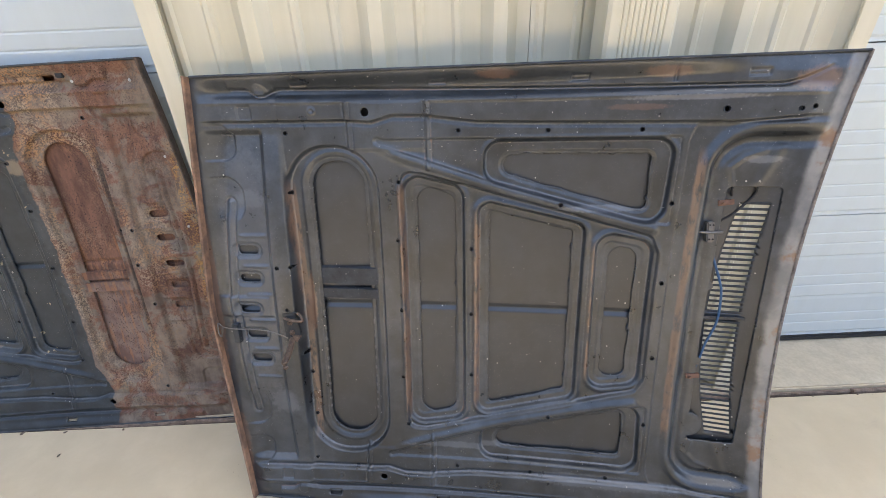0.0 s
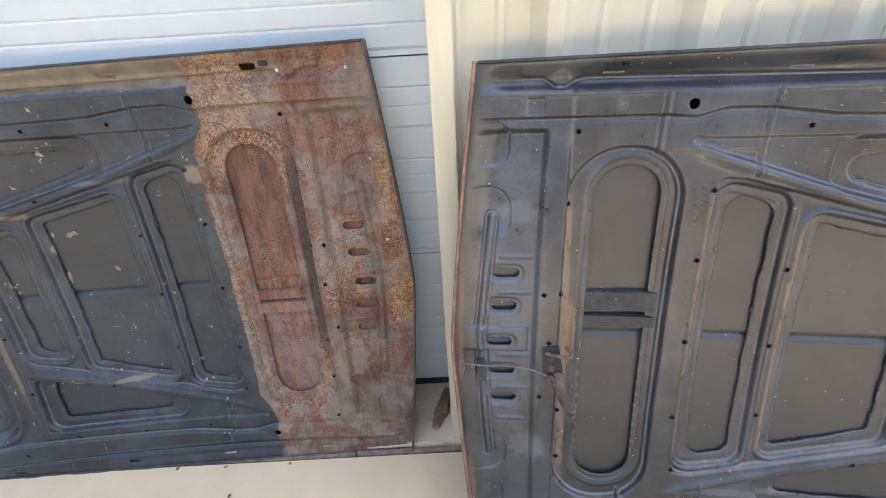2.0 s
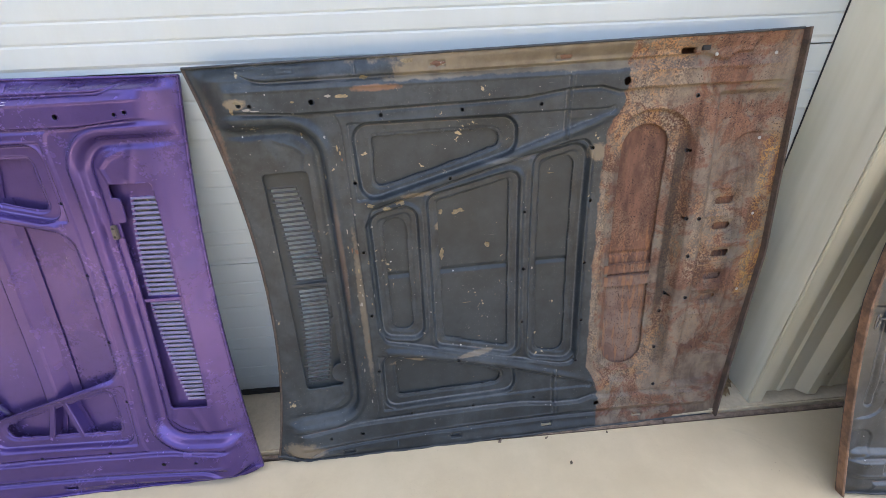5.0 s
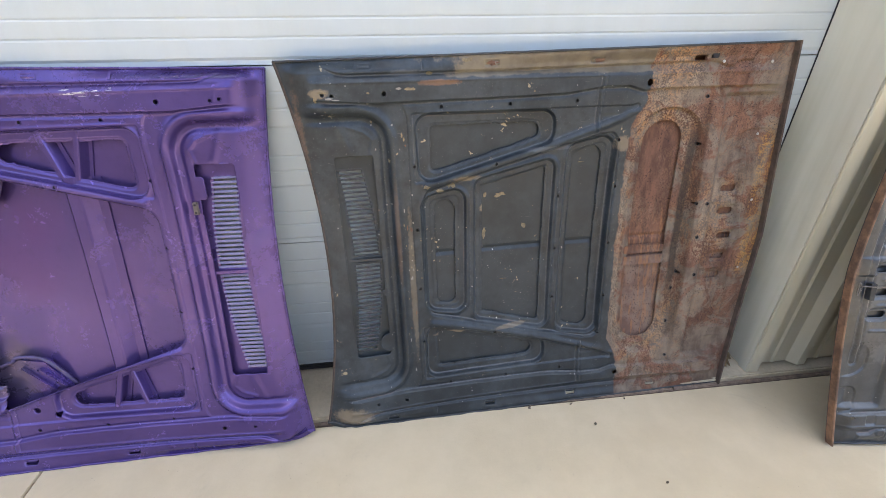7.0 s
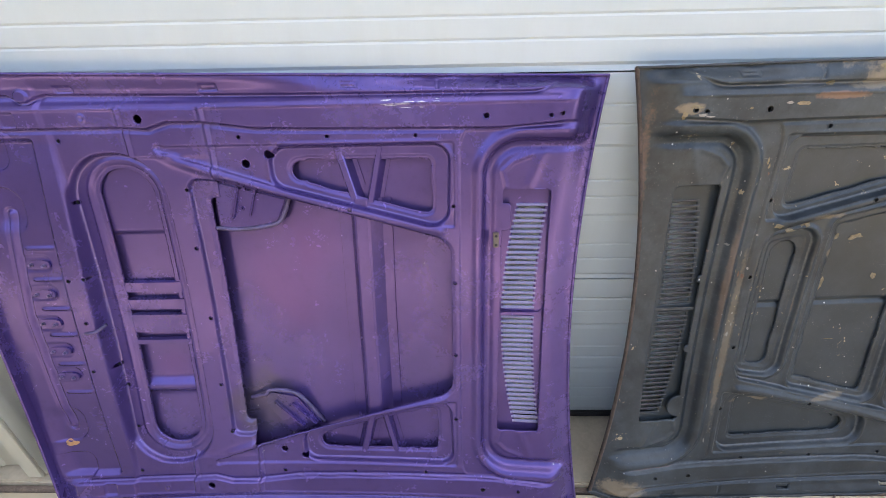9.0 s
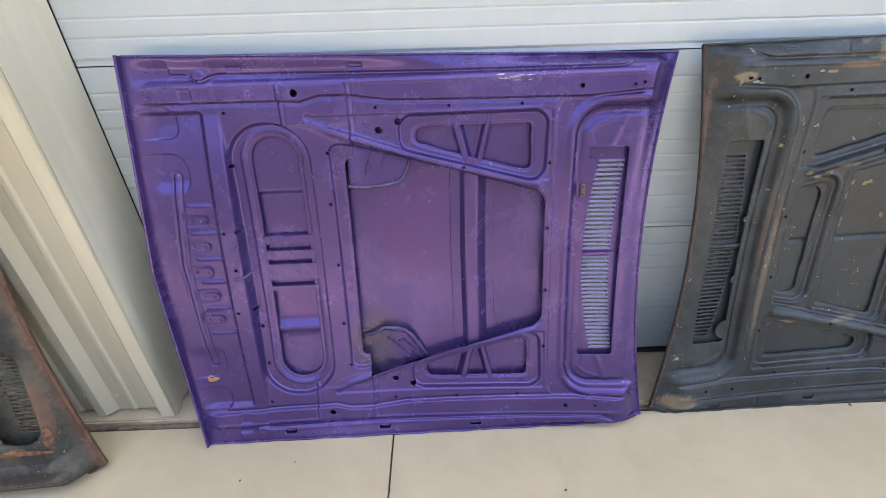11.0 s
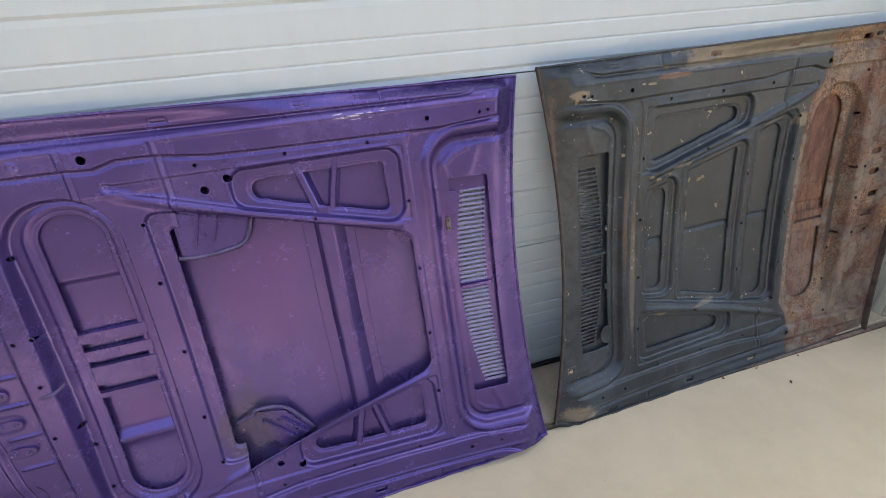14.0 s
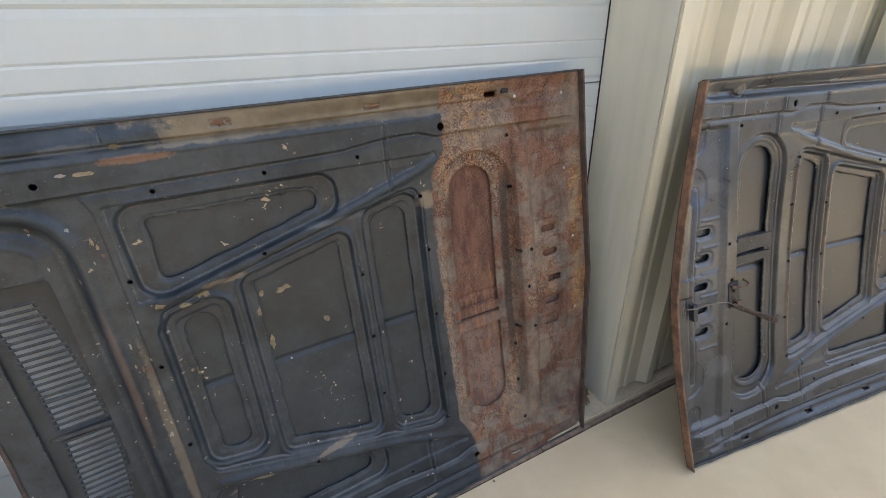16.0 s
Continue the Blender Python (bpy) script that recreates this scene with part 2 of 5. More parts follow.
def purple_paint(name, wear=1.0, blush=()):
    m = Mat(name)
    big, mid, fine = m.noise(2.2, 4, 0.5), m.noise(16, 4), m.noise(160, 2)
    color = m.mix(m.band(big, 0.38, 0.66), (0.086, 0.054, 0.195), (0.114, 0.075, 0.250))
    color = m.mix(m.math("MULTIPLY", m.band(m.noise(2.9, 3, 0.5, warp=0.8), 0.58, 0.72), 0.15), color, (0.130, 0.050, 0.205))
    crest = m.band(m.math("ADD", m.edge(), m.math("MULTIPLY", m.math("SUBTRACT", fine, 0.5), 0.03)), 0.51, 0.55)
    color = m.mix(m.math("MULTIPLY", crest, 0.28 * wear), color, (0.20, 0.16, 0.34))
    dust = m.band(m.math("ADD", m.noise(4.4, 5, 0.65, warp=0.5), m.math("MULTIPLY", m.math("SUBTRACT", fine, 0.5), 0.2)), 0.54, 0.72)
    color = m.mix(m.math("MULTIPLY", dust, 0.1), color, (0.15, 0.135, 0.17))
    for x0, z0, rx, rz in blush:
        bx, bz = m.math("DIVIDE", m.math("SUBTRACT", m.axis("X"), x0), rx), m.math("DIVIDE", m.math("SUBTRACT", m.axis("Z"), z0), rz)
        d = m.math("ADD", m.math("ADD", m.math("MULTIPLY", bx, bx), m.math("MULTIPLY", bz, bz)), m.math("MULTIPLY", m.math("SUBTRACT", m.noise(5, 4), 0.5), 1.2))
        color = m.mix(m.math("MULTIPLY", m.band(d, 1.3, -0.2), 0.2), color, (0.150, 0.050, 0.190))
    dx, dz = m.math("DIVIDE", m.math("ADD", m.axis("X"), 0.165), 0.10), m.math("DIVIDE", m.math("ADD", m.axis("Z"), 0.30), 0.13)
    spread = m.math("ADD", m.math("ADD", m.math("MULTIPLY", dx, dx), m.math("MULTIPLY", dz, dz)), m.math("MULTIPLY", m.math("SUBTRACT", mid, 0.5), 1.6))
    color = m.mix(m.math("MULTIPLY", m.band(spread, 1.2, 0.1), 0.6), color, (0.115, 0.098, 0.118))
    grime = m.noise(44, 7, 0.7)
    color = m.mix(m.math("MULTIPLY", m.band(grime, 0.48, 0.34), 0.2), color, (0.040, 0.025, 0.085))
    chips = m.band(m.math("ADD", m.cells(40), m.math("MULTIPLY", mid, 0.4)), 0.25, 0.235)
    color = m.mix(m.math("MULTIPLY", chips, m.band(m.noise(4.6), 0.57, 0.63)), color, (0.55, 0.53, 0.56))
    m.set(Base_Color=color, Roughness=m.mixf(dust, m.mixf(mid, 0.22, 0.30), 0.4), Metallic=0.6)
    m.bump(m.mixf(0.3, mid, fine), 0.0005, 0.6)
    return m.m


def concrete(name):
    m = Mat(name)
    big, mid, fine = m.noise(0.7, 5, 0.6), m.noise(6, 6, 0.62), m.noise(140, 4, 0.7)
    color = m.mix(m.band(m.mixf(0.5, big, mid), 0.34, 0.66), (0.500, 0.400, 0.262), (0.585, 0.475, 0.320))
    color = m.mix(m.math("MULTIPLY", m.band(m.noise(2.1, 6, 0.7, warp=1.0), 0.58, 0.72), 0.5), color, (0.41, 0.335, 0.23))
    color = m.mix(m.band(fine, 0.68, 0.76), color, (0.30, 0.25, 0.19))
    m.set(Base_Color=color, Roughness=m.mixf(mid, 0.72, 0.92))
    specks = m.band(m.math("ADD", m.cells(60), m.math("MULTIPLY", mid, 0.3)), 0.20, 0.18)
    m.link(m.mix(m.math("MULTIPLY", specks, m.band(m.noise(3.3), 0.5, 0.6)), color, (0.2, 0.16, 0.12)), m.bsdf.inputs["Base Color"])
    m.bump(m.mixf(0.6, mid, fine), 0.0015, 0.8)
    return m.m


def sheet_metal(name, color, rough=0.35, dirt=0.14):
    m = Mat(name)
    big, streak, fine = m.noise(1.6, 4), m.noise(7, 4, vec=m.stretch(3, 3, 0.25)), m.noise(90, 3)
    dusty = tuple(c * (1 - dirt) for c in color[:2]) + (color[2] * (1 - 1.4 * dirt),)
    c = m.mix(m.band(m.mixf(0.5, big, streak), 0.36, 0.7), color, dusty)
    m.set(Base_Color=c, Roughness=m.mixf(big, rough, rough + 0.14))
    m.bump(m.mixf(0.3, streak, fine), 0.0006, 0.5)
    return m.m


STRIPES = ((-0.258, -0.006, 0.007, -0.34, 0.36), (-0.052, -0.008, 0.008, -0.30, 0.28), (0.488, -0.004, 0.009, -0.34, 0.44), (-0.556, -0.02, 0.010, -0.42, 0.36), (0.262, -0.01, 0.004, -0.18, 0.20))
BROWN, TAN, HAZE, BLACK = (0.17, 0.095, 0.06), (0.27, 0.205, 0.13), (0.115, 0.12, 0.13), (0.016, 0.016, 0.017)
SMEARS_1 = tuple((x + 0.02, *rest) for x, *rest in ((-0.03, 0.632, 0.055, 0.011, BROWN, 0.45), (0.36, 0.628, 0.06, 0.014, BROWN, 0.5), (0.30, 0.553, 0.075, 0.008, BROWN, 0.35), (0.67, 0.605, 0.05, 0.030, BROWN, 0.6), (-0.83, 0.56, 0.03, 0.07, BROWN, 0.4),
            (-0.835, 0.15, 0.014, 0.40, BROWN, 0.5), (-0.81, -0.50, 0.02, 0.16, BROWN, 0.5), (-0.71, 0.10, 0.09, 0.46, HAZE, 0.35), (-0.70, 0.33, 0.05, 0.03, HAZE, 0.6), (-0.66, -0.30, 0.05, 0.05, HAZE, 0.5), (0.25, 0.305, 0.12, 0.010, HAZE, 0.8),
            (-0.10, -0.44, 0.20, 0.012, HAZE, 0.6), (0.30, -0.52, 0.25, 0.02, HAZE, 0.5), (0.61, 0.43, 0.05, 0.010, HAZE, 0.7), (0.42, 0.572, 0.16, 0.007, HAZE, 0.8), (-0.56, 0.02, 0.014, 0.10, BROWN, 0.8)))
SMEARS_2 = ((-0.35, 0.572, 0.07, 0.010, BROWN, 0.9), (-0.72, -0.60, 0.08, 0.045, TAN, 0.6), (-0.775, 0.10, 0.022, 0.50, BROWN, 0.55), (-0.33, -0.315, 0.06, 0.012, TAN, 0.6), (-0.10, -0.305, 0.07, 0.008, TAN, 0.5),
            (-0.26, 0.272, 0.05, 0.010, TAN, 0.6), (-0.19, 0.16, 0.025, 0.02, TAN, 0.8), (-0.14, 0.02, 0.02, 0.04, TAN, 0.5), (-0.70, 0.55, 0.03, 0.014, TAN, 0.7), (-0.50, 0.10, 0.010, 0.20, BROWN, 0.3),
            (-0.46, -0.10, 0.012, 0.30, TAN, 0.35), (0.02, 0.355, 0.10, 0.009, HAZE, 0.6), (-0.45, 0.60, 0.05, 0.012, HAZE, 0.5), (0.28, 0.36, 0.03, 0.03, TAN, 0.6))
SMEARS_4 = ((0.64, -0.50, 0.05, 0.05, BLACK, 0.7), (0.60, -0.56, 0.12, 0.02, BLACK, 0.6), (0.66, -0.10, 0.035, 0.10, BLACK, 0.5), (0.70, 0.30, 0.012, 0.30, BROWN, 0.6), (0.55, 0.60, 0.10, 0.02, BROWN, 0.7),
            (0.43, -0.05, 0.05, 0.12, HAZE, 0.5), (0.40, -0.42, 0.05, 0.10, TAN, 0.35), (0.69, -0.35, 0.018, 0.14, BROWN, 0.7))
MAT_H1 = worn_paint("dark_worn_paint", (0.010, 0.0125, 0.0155), (0.045, 0.051, 0.058), rust=0.64, fleck=0.76, rough=0.30, gloss=0.75, dimple=0.0005, mottle=0.7, stripes=STRIPES, smears=SMEARS_1, bare=(0.734, 0.046, 0.034), bare_tones=((0.13, 0.13, 0.13), (0.235, 0.225, 0.21), (0.20, 0.115, 0.07)))
MAT_H1_FIT = worn_paint("dark_fittings", (0.018, 0.021, 0.026), (0.048, 0.053, 0.060), rust=0.66, fleck=0.78, rough=0.34, wear=0)
MAT_H1_SKIN = worn_paint("glossy_dark_skin", (0.012, 0.014, 0.017), (0.027, 0.030, 0.034), rust=0.72, fleck=0.8, rough=0.36, wear=0, dimple=0.00012, gloss=0.8, mottle=0.3)
MAT_H2 = worn_paint("charcoal_and_rust", (0.015, 0.020, 0.025), (0.044, 0.054, 0.062), rust=0.68, rust_zone=0.30, fleck=0.65, rough=0.36, gloss=0.42, dimple=0.0005, mottle=0.7, khaki=True, smears=SMEARS_2)
MAT_H2_FIT = worn_paint("charcoal_fittings", (0.028, 0.031, 0.035), (0.064, 0.068, 0.072), rust=0.66, fleck=0.78, rough=0.40, wear=0)
MAT_H2_SKIN = worn_paint("charcoal_and_red_rust", (0.020, 0.026, 0.030), (0.036, 0.044, 0.050), rust=0.72, rust_zone=0.28, fleck=0.655, rough=0.38, wear=0, red=0.30, gloss=0.40, dimple=0.0002, mottle=0.35)
MAT_H4 = worn_paint("grey_rusted_paint", (0.044, 0.042, 0.036), (0.128, 0.117, 0.093), smears=SMEARS_4, rust=0.56, fleck=0.72, rough=0.5, bare=(0.712, 0.060, 0.014), bare_tones=((0.085, 0.050, 0.036), (0.150, 0.095, 0.068), (0.24, 0.12, 0.06)))
MAT_H4_FIT = worn_paint("grey_fittings", (0.060, 0.055, 0.047), (0.13, 0.118, 0.098), rust=0.62, fleck=0.78, rough=0.55, wear=0)
MAT_PURPLE = purple_paint("purple_satin_paint")
MAT_PURPLE_SKIN = purple_paint("purple_satin_skin", 0, ((-0.05, 0.10, 0.13, 0.20), (0.05, 0.22, 0.10, 0.10), (-0.43, -0.17, 0.06, 0.06)))
MAT_PURPLE_FIT = purple_paint("purple_satin_fittings", 0)
# louvre slats of the purple hood, paler than its panel
MAT_LAVENDER = plain("pale_lavender_slats", (0.215, 0.185, 0.290), 0.38, 0.3, vary=0.12)
MAT_RUST = Mat("bare_rust")
MAT_RUST.set(Base_Color=rust_mix(MAT_RUST, 1.1), Roughness=0.85)
MAT_RUST.bump(MAT_RUST.noise(70, 4), 0.002)
MAT_RUST = MAT_RUST.m
MAT_LIP_DARK = plain("dark_brown_edge", (0.075, 0.052, 0.040), 0.8, vary=0.25)
MAT_LIP = Mat("orange_rusty_edge")
MAT_LIP.set(Base_Color=MAT_LIP.mix(MAT_LIP.band(MAT_LIP.noise(22, 5, 0.65), 0.35, 0.65), (0.12, 0.070, 0.047), (0.28, 0.155, 0.092)), Roughness=0.8)
MAT_LIP.bump(MAT_LIP.noise(90, 4), 0.002)
MAT_LIP = MAT_LIP.m
MAT_LIP_GREY = plain("grey_brown_edge", (0.15, 0.125, 0.105), 0.7, vary=0.3)
MAT_DARK = plain("dark_hole", (0.010, 0.010, 0.010), 0.9)
MAT_STEEL = plain("grey_steel", (0.16, 0.15, 0.14), 0.45, 0.6)
MAT_BLUE = plain("blue_cable", (0.03, 0.085, 0.17), 0.5)
MAT_BLACK = plain("black_rubber", (0.014, 0.014, 0.015), 0.7)
MAT_BEIGE = sheet_metal("beige_sheet_metal", (0.575, 0.53, 0.405))
MAT_JAMB = sheet_metal("grey_beige_jamb", (0.64, 0.61, 0.50))
MAT_WHITE = sheet_metal("white_door_paint", (0.50, 0.545, 0.545), 0.4, 0.045)
MAT_CONCRETE = concrete("tan_concrete")
MAT_FAR_GROUND = plain("dark_far_ground", (0.085, 0.085, 0.085), 0.95, vary=0.25, scale=9.0, depth=0.01)
# for the two unseen walls that hold back sky light
MAT_SHADE_WALL = plain("dark_shade_wall", (0.060, 0.052, 0.042), 0.9, vary=0.25, scale=2.0, depth=0.01)
MAT_SLAB = plain("grey_dusty_concrete", (0.50, 0.415, 0.295), 0.9, vary=0.06, scale=11.0, depth=0.0008)
MAT_STRIP = plain("brown_joint_strip", (0.19, 0.135, 0.10), 0.9, vary=0.25)
MAT_LEAF = plain("dry_leaf", (0.09, 0.065, 0.04), 0.8)
MAT_NEST = plain("dry_debris", (0.15, 0.10, 0.05), 0.9, vary=0.3, scale=80)


# ---- building blocks ----
def mesh_of(name, verts, faces, material, smooth=False):
    me = bpy.data.meshes.new(name)
    me.from_pydata([tuple(map(float, v)) for v in verts], [], [tuple(map(int, f)) for f in faces])
    me.materials.append(material)
    if smooth:
        me.polygons.foreach_set("use_smooth", [True] * len(me.polygons))
    me.update()
    return me


def child(name, me, parent, label=""):
    ob = new(name, me)
    ob.parent = parent
    return tagged(ob, label)


def part(name, bm, material, parent, label="", smooth=False):
    me = bpy.data.meshes.new(name)
    bmesh.ops.recalc_face_normals(bm, faces=bm.faces)
    bm.to_mesh(me)
    bm.free()
    me.materials.append(material)
    if smooth:
        me.polygons.foreach_set("use_smooth", [True] * len(me.polygons))
    return child(name, me, parent, label)


def box_bm(x0, x1, y0, y1, z0, z1, bevel=0.0):
    bm = bmesh.new()
    bmesh.ops.create_cube(bm, size=1, matrix=Matrix.Translation(((x0 + x1) / 2, (y0 + y1) / 2, (z0 + z1) / 2)) @ Matrix.Diagonal((x1 - x0, y1 - y0, z1 - z0, 1)))
    if bevel:
        bmesh.ops.bevel(bm, geom=bm.edges[:], offset=bevel, segments=2, affect="EDGES")
    return bm


def extrude_profile(points, axis, start, end):
    """A closed outline (pairs) drawn out along x, y or z into a bmesh."""
    bm = bmesh.new()
    order = {"x": lambda p, s: (s, p[0], p[1]), "z": lambda p, s: (p[0], p[1], s), "y": lambda p, s: (p[0], s, p[1])}[axis]
    rings = [[bm.verts.new(order(p, s)) for p in points] for s in (start, end)]
    n = len(points)
    for i in range(n):
        bm.faces.new((rings[0][i], rings[0][(i + 1) % n], rings[1][(i + 1) % n], rings[1][i]))
    bm.faces.new(rings[0])
    bm.faces.new(rings[1])
    return bm


def tube_mesh(name, points, radius, material, sides=7):
    """A bent rod or cable along points."""
    pts = [Vector(p) for p in points]
    smooth = []
    for i in range(len(pts) - 1):
        p0, p1, p2, p3 = pts[max(i - 1, 0)], pts[i], pts[i + 1], pts[min(i + 2, len(pts) - 1)]
        for k in range(6):
            t = k / 6
            smooth.append(0.5 * (2 * p1 + (p2 - p0) * t + (2 * p0 - 5 * p1 + 4 * p2 - p3) * t * t + (3 * p1 - p0 - 3 * p2 + p3) * t**3))
    smooth.append(pts[-1])
    verts, faces = [], []
    for i, p in enumerate(smooth):
        ahead = (smooth[min(i + 1, len(smooth) - 1)] - smooth[max(i - 1, 0)]).normalized()
        side = ahead.cross(Vector((0.31, 0.93, 0.2))).normalized()
        up = side.cross(ahead)
        for k in range(sides):
            g = 2 * math.pi * k / sides
            verts.append(p + radius * (math.cos(g) * side + math.sin(g) * up))
    for i in range(len(smooth) - 1):
        for k in range(sides):
            a, b = i * sides + k, i * sides + (k + 1) % sides
            faces.append((a, b, b + sides, a + sides))
    faces += [tuple(range(sides))[::-1], tuple(range((len(smooth) - 1) * sides, len(smooth) * sides))]
    return mesh_of(name, verts, faces, material, True)


# ---- building: walls, doors, trim, slab ----
WALL_Y, PAN_Y, DOOR_Y, SLAB_Y, SLAB_Z = 2.198, 2.23, 2.452, 2.178, 0.020
DOOR_LEFT, DOOR_RIGHT, DOOR2_LEFT = -1.848, 1.752, 3.575
WALL_TOP = 4.3
RIB = 0.3085


def sheet(parent, x0, x1, rib_at, z0, z1):
    """One ribbed wall sheet from x0 to x1: trapezoid ribs, two low ribs in each pan."""
    xs = [(x0, PAN_Y)]
    k = math.floor((x0 - rib_at) / RIB) - 1
    while rib_at + k * RIB < x1 + RIB:
        c = rib_at + k * RIB
        for dx, y in ((-0.046, PAN_Y), (-0.017, WALL_Y), (0.017, WALL_Y), (0.046, PAN_Y), (0.092, PAN_Y), (0.100, PAN_Y - 0.006), (0.112, PAN_Y - 0.006),
                      (0.120, PAN_Y), (0.188, PAN_Y), (0.196, PAN_Y - 0.006), (0.208, PAN_Y - 0.006), (0.216, PAN_Y)):
            if x0 < c + dx < x1:
                xs.append((c + dx, y))
        k += 1
    xs.append((x1, PAN_Y))
    outline = xs + [(x, y + 0.008) for x, y in reversed(xs)]
    return part("sheet", extrude_profile(outline, "z", z0, z1), MAT_BEIGE, parent)


def ribbed_wall(name, x0, x1, rib_at):
    wall = tagged(new(name), "beige ribbed sheet metal wall on a concrete slab", "wall", kind="structure")
    x = x0
    while x < x1 - 0.01:
        end = min(x + 3 * RIB, x1)
        sheet(wall, x, end - 0.0015, rib_at, SLAB_Z + 0.012, WALL_TOP)
        x = end
    part("backing", box_bm(x0, x1, PAN_Y + 0.012, DOOR_Y + 0.12, SLAB_Z, WALL_TOP), MAT_JAMB, wall)
    return wall


ribbed_wall("wall_1", -7.0, DOOR_LEFT - 0.03, -2.13)
ribbed_wall("wall_2", DOOR_RIGHT + 0.03, DOOR2_LEFT - 0.03, 2.01)
# The wall over the doors, roof and outer walls are unseen; they block the sun.
lintel = ribbed_wall("wall_3", -7.0, 9.0, 2.01)
for o in list(lintel.children):
    o.location.z, o.scale.z = 3.62, 0.55
    o.location.y = -0.004
roof = part("roof_edge", box_bm(-7.0, 9.0, 2.0, 12.0, 5.9, 6.0), MAT_JAMB, None)
tagged(roof, "unseen flat grey roof, added to keep the sun off the apron", "roof", kind="structure")
back_wall = part("wall_4", box_bm(-7.0, 9.0, 11.8, 12.0, 0, 5.9), MAT_BEIGE, None)
tagged(back_wall, "unseen plain far wall, added to close the building against the sun", "wall", kind="structure")
for name, x in (("wall_5", -7.0), ("wall_6", 8.9)):
    tagged(part(name, box_bm(x, x + 0.1, 2.6, 11.8, 0, 5.9), MAT_BEIGE, None), "unseen plain side wall, added to close the building against the sun", "wall", kind="structure")


def jamb(name, x, side, set_back=0.006):
    """The return of a door opening: deep panel, corner flashing with a lip on the wall's face. side: +1 if the wall lies to the right."""
    j = tagged(new(name), "beige sheet metal corner trim beside the overhead door", "trim", kind="structure")
    lo, hi = sorted((x + set_back * side, x + (set_back + 0.012) * side))
    part("return_panel", box_bm(lo, hi, WALL_Y + 0.03, DOOR_Y + 0.10, SLAB_Z + 0.004, WALL_TOP), MAT_JAMB, j)
    lo, hi = sorted((x + (set_back - 0.0030) * side, x + (set_back - 0.0005) * side))
    part("door_seal", box_bm(lo, hi, DOOR_Y - 0.005, DOOR_Y - 0.001, SLAB_Z + 0.004, WALL_TOP), MAT_BLACK, j, "thin black rubber door seal")
    lo, hi = sorted((x, x + 0.052 * side))
    part("face_flange", box_bm(lo, hi, WALL_Y - 0.008, WALL_Y + 0.002, SLAB_Z + 0.002, WALL_TOP, 0.002), MAT_BEIGE, j)
    lo, hi = sorted((x, x + 0.004 * side))
    part("return_flange", box_bm(lo, hi, WALL_Y + 0.0035, WALL_Y + 0.042, SLAB_Z + 0.002, WALL_TOP), MAT_JAMB, j)
    return j


jamb("trim_1", DOOR_LEFT, -1, 0.012)
jamb("trim_2", DOOR_RIGHT, 1)
jamb("trim_3", DOOR2_LEFT, -1)


def overhead_door(name, x0, x1):
    """A ribbed white sectional door: sections of 0.604 m, each with three stepped bands."""
    d = tagged(new(name), "white ribbed sectional overhead door, shut", "garage door", kind="structure")
    z = SLAB_Z + 0.012
    for joint in (0.648, 1.252, 1.856, 2.460, 3.064, 3.668):
        pts = []
        top = joint - 0.0015
        bands = 3
        for b in range(bands):
            high = top - b * 0.2013
            for dz, y in ((0.0, 0.0), (0.070, 0.0), (0.075, 0.002), (0.080, 0.0), (0.120, 0.0), (0.125, 0.002), (0.130, 0.0), (0.176, -0.0015), (0.184, 0.0020), (0.2, 0.0)):
                if high - dz > z + 0.001 and not (b == bands - 1 and dz >= 0.2):
                    pts.append((DOOR_Y + y, high - dz))
        low = max(z, joint - 0.604 + 0.0025)
        pts.append((DOOR_Y, low))
        pts += [(DOOR_Y + 0.045, low), (DOOR_Y + 0.045, top)]
        part("section", extrude_profile(pts, "x", x0, x1), MAT_WHITE, d)
    part("bottom_seal", box_bm(x0, x1, DOOR_Y - 0.012, DOOR_Y + 0.03, SLAB_Z, SLAB_Z + 0.026, 0.006), MAT_BLACK, d, "black rubber bottom seal")
    return d


overhead_door("door_1", DOOR_LEFT - 0.010, DOOR_RIGHT + 0.004)
overhead_door("door_2", DOOR2_LEFT - 0.004, 7.4)
ribbed_wall("wall_7", 7.43, 9.0, 2.01)
# Unseen dark wall, added to keep low sky light off the hoods.
shade_wall_back = part("shade_wall_1", box_bm(-22.0, 24.0, -9.3, -9.0, -0.03, 4.6), MAT_SHADE_WALL, None)
tagged(shade_wall_back, "unseen plain dark wall, added to block low sky light", "wall", kind="structure")

# A second unseen wall, added to darken what faces left.
shade_wall_left = part("shade_wall_2", box_bm(-9.3, -9.0, -9.0, 1.0, -0.03, 5.2), MAT_SHADE_WALL, None)
tagged(shade_wall_left, "unseen plain dark wall, added to cut light from the left", "wall", kind="structure")

slab = part("floor", box_bm(-7.0, 9.0, SLAB_Y, 11.8, -0.2, SLAB_Z, 0.006), MAT_SLAB, None)
tagged(slab, "tan concrete building slab with a low edge", "floor", kind="structure")
strip = tagged(new("joint_strip"), "brown expansion joint strip along the slab edge", "trim", kind="structure")
rng = random.Random(5)
x = -7.0
while x < 9.0:
    step = rng.uniform(0.5, 1.4)
    dy, dz = rng.uniform(-0.004, 0.004), rng.uniform(-0.004, 0.004)
    part("strip_piece", box_bm(x, x + step - 0.004, SLAB_Y - 0.019 + dy, SLAB_Y - 0.003, -0.1, 0.006 + dz, 0.003), MAT_STRIP, strip)
    x += step

# Ground past the apron is unseen; its dark grey limits bounced light.
ground = part("ground", box_bm(-3000, 3000, -3000, 2000, -0.6, -0.03), MAT_FAR_GROUND, None)
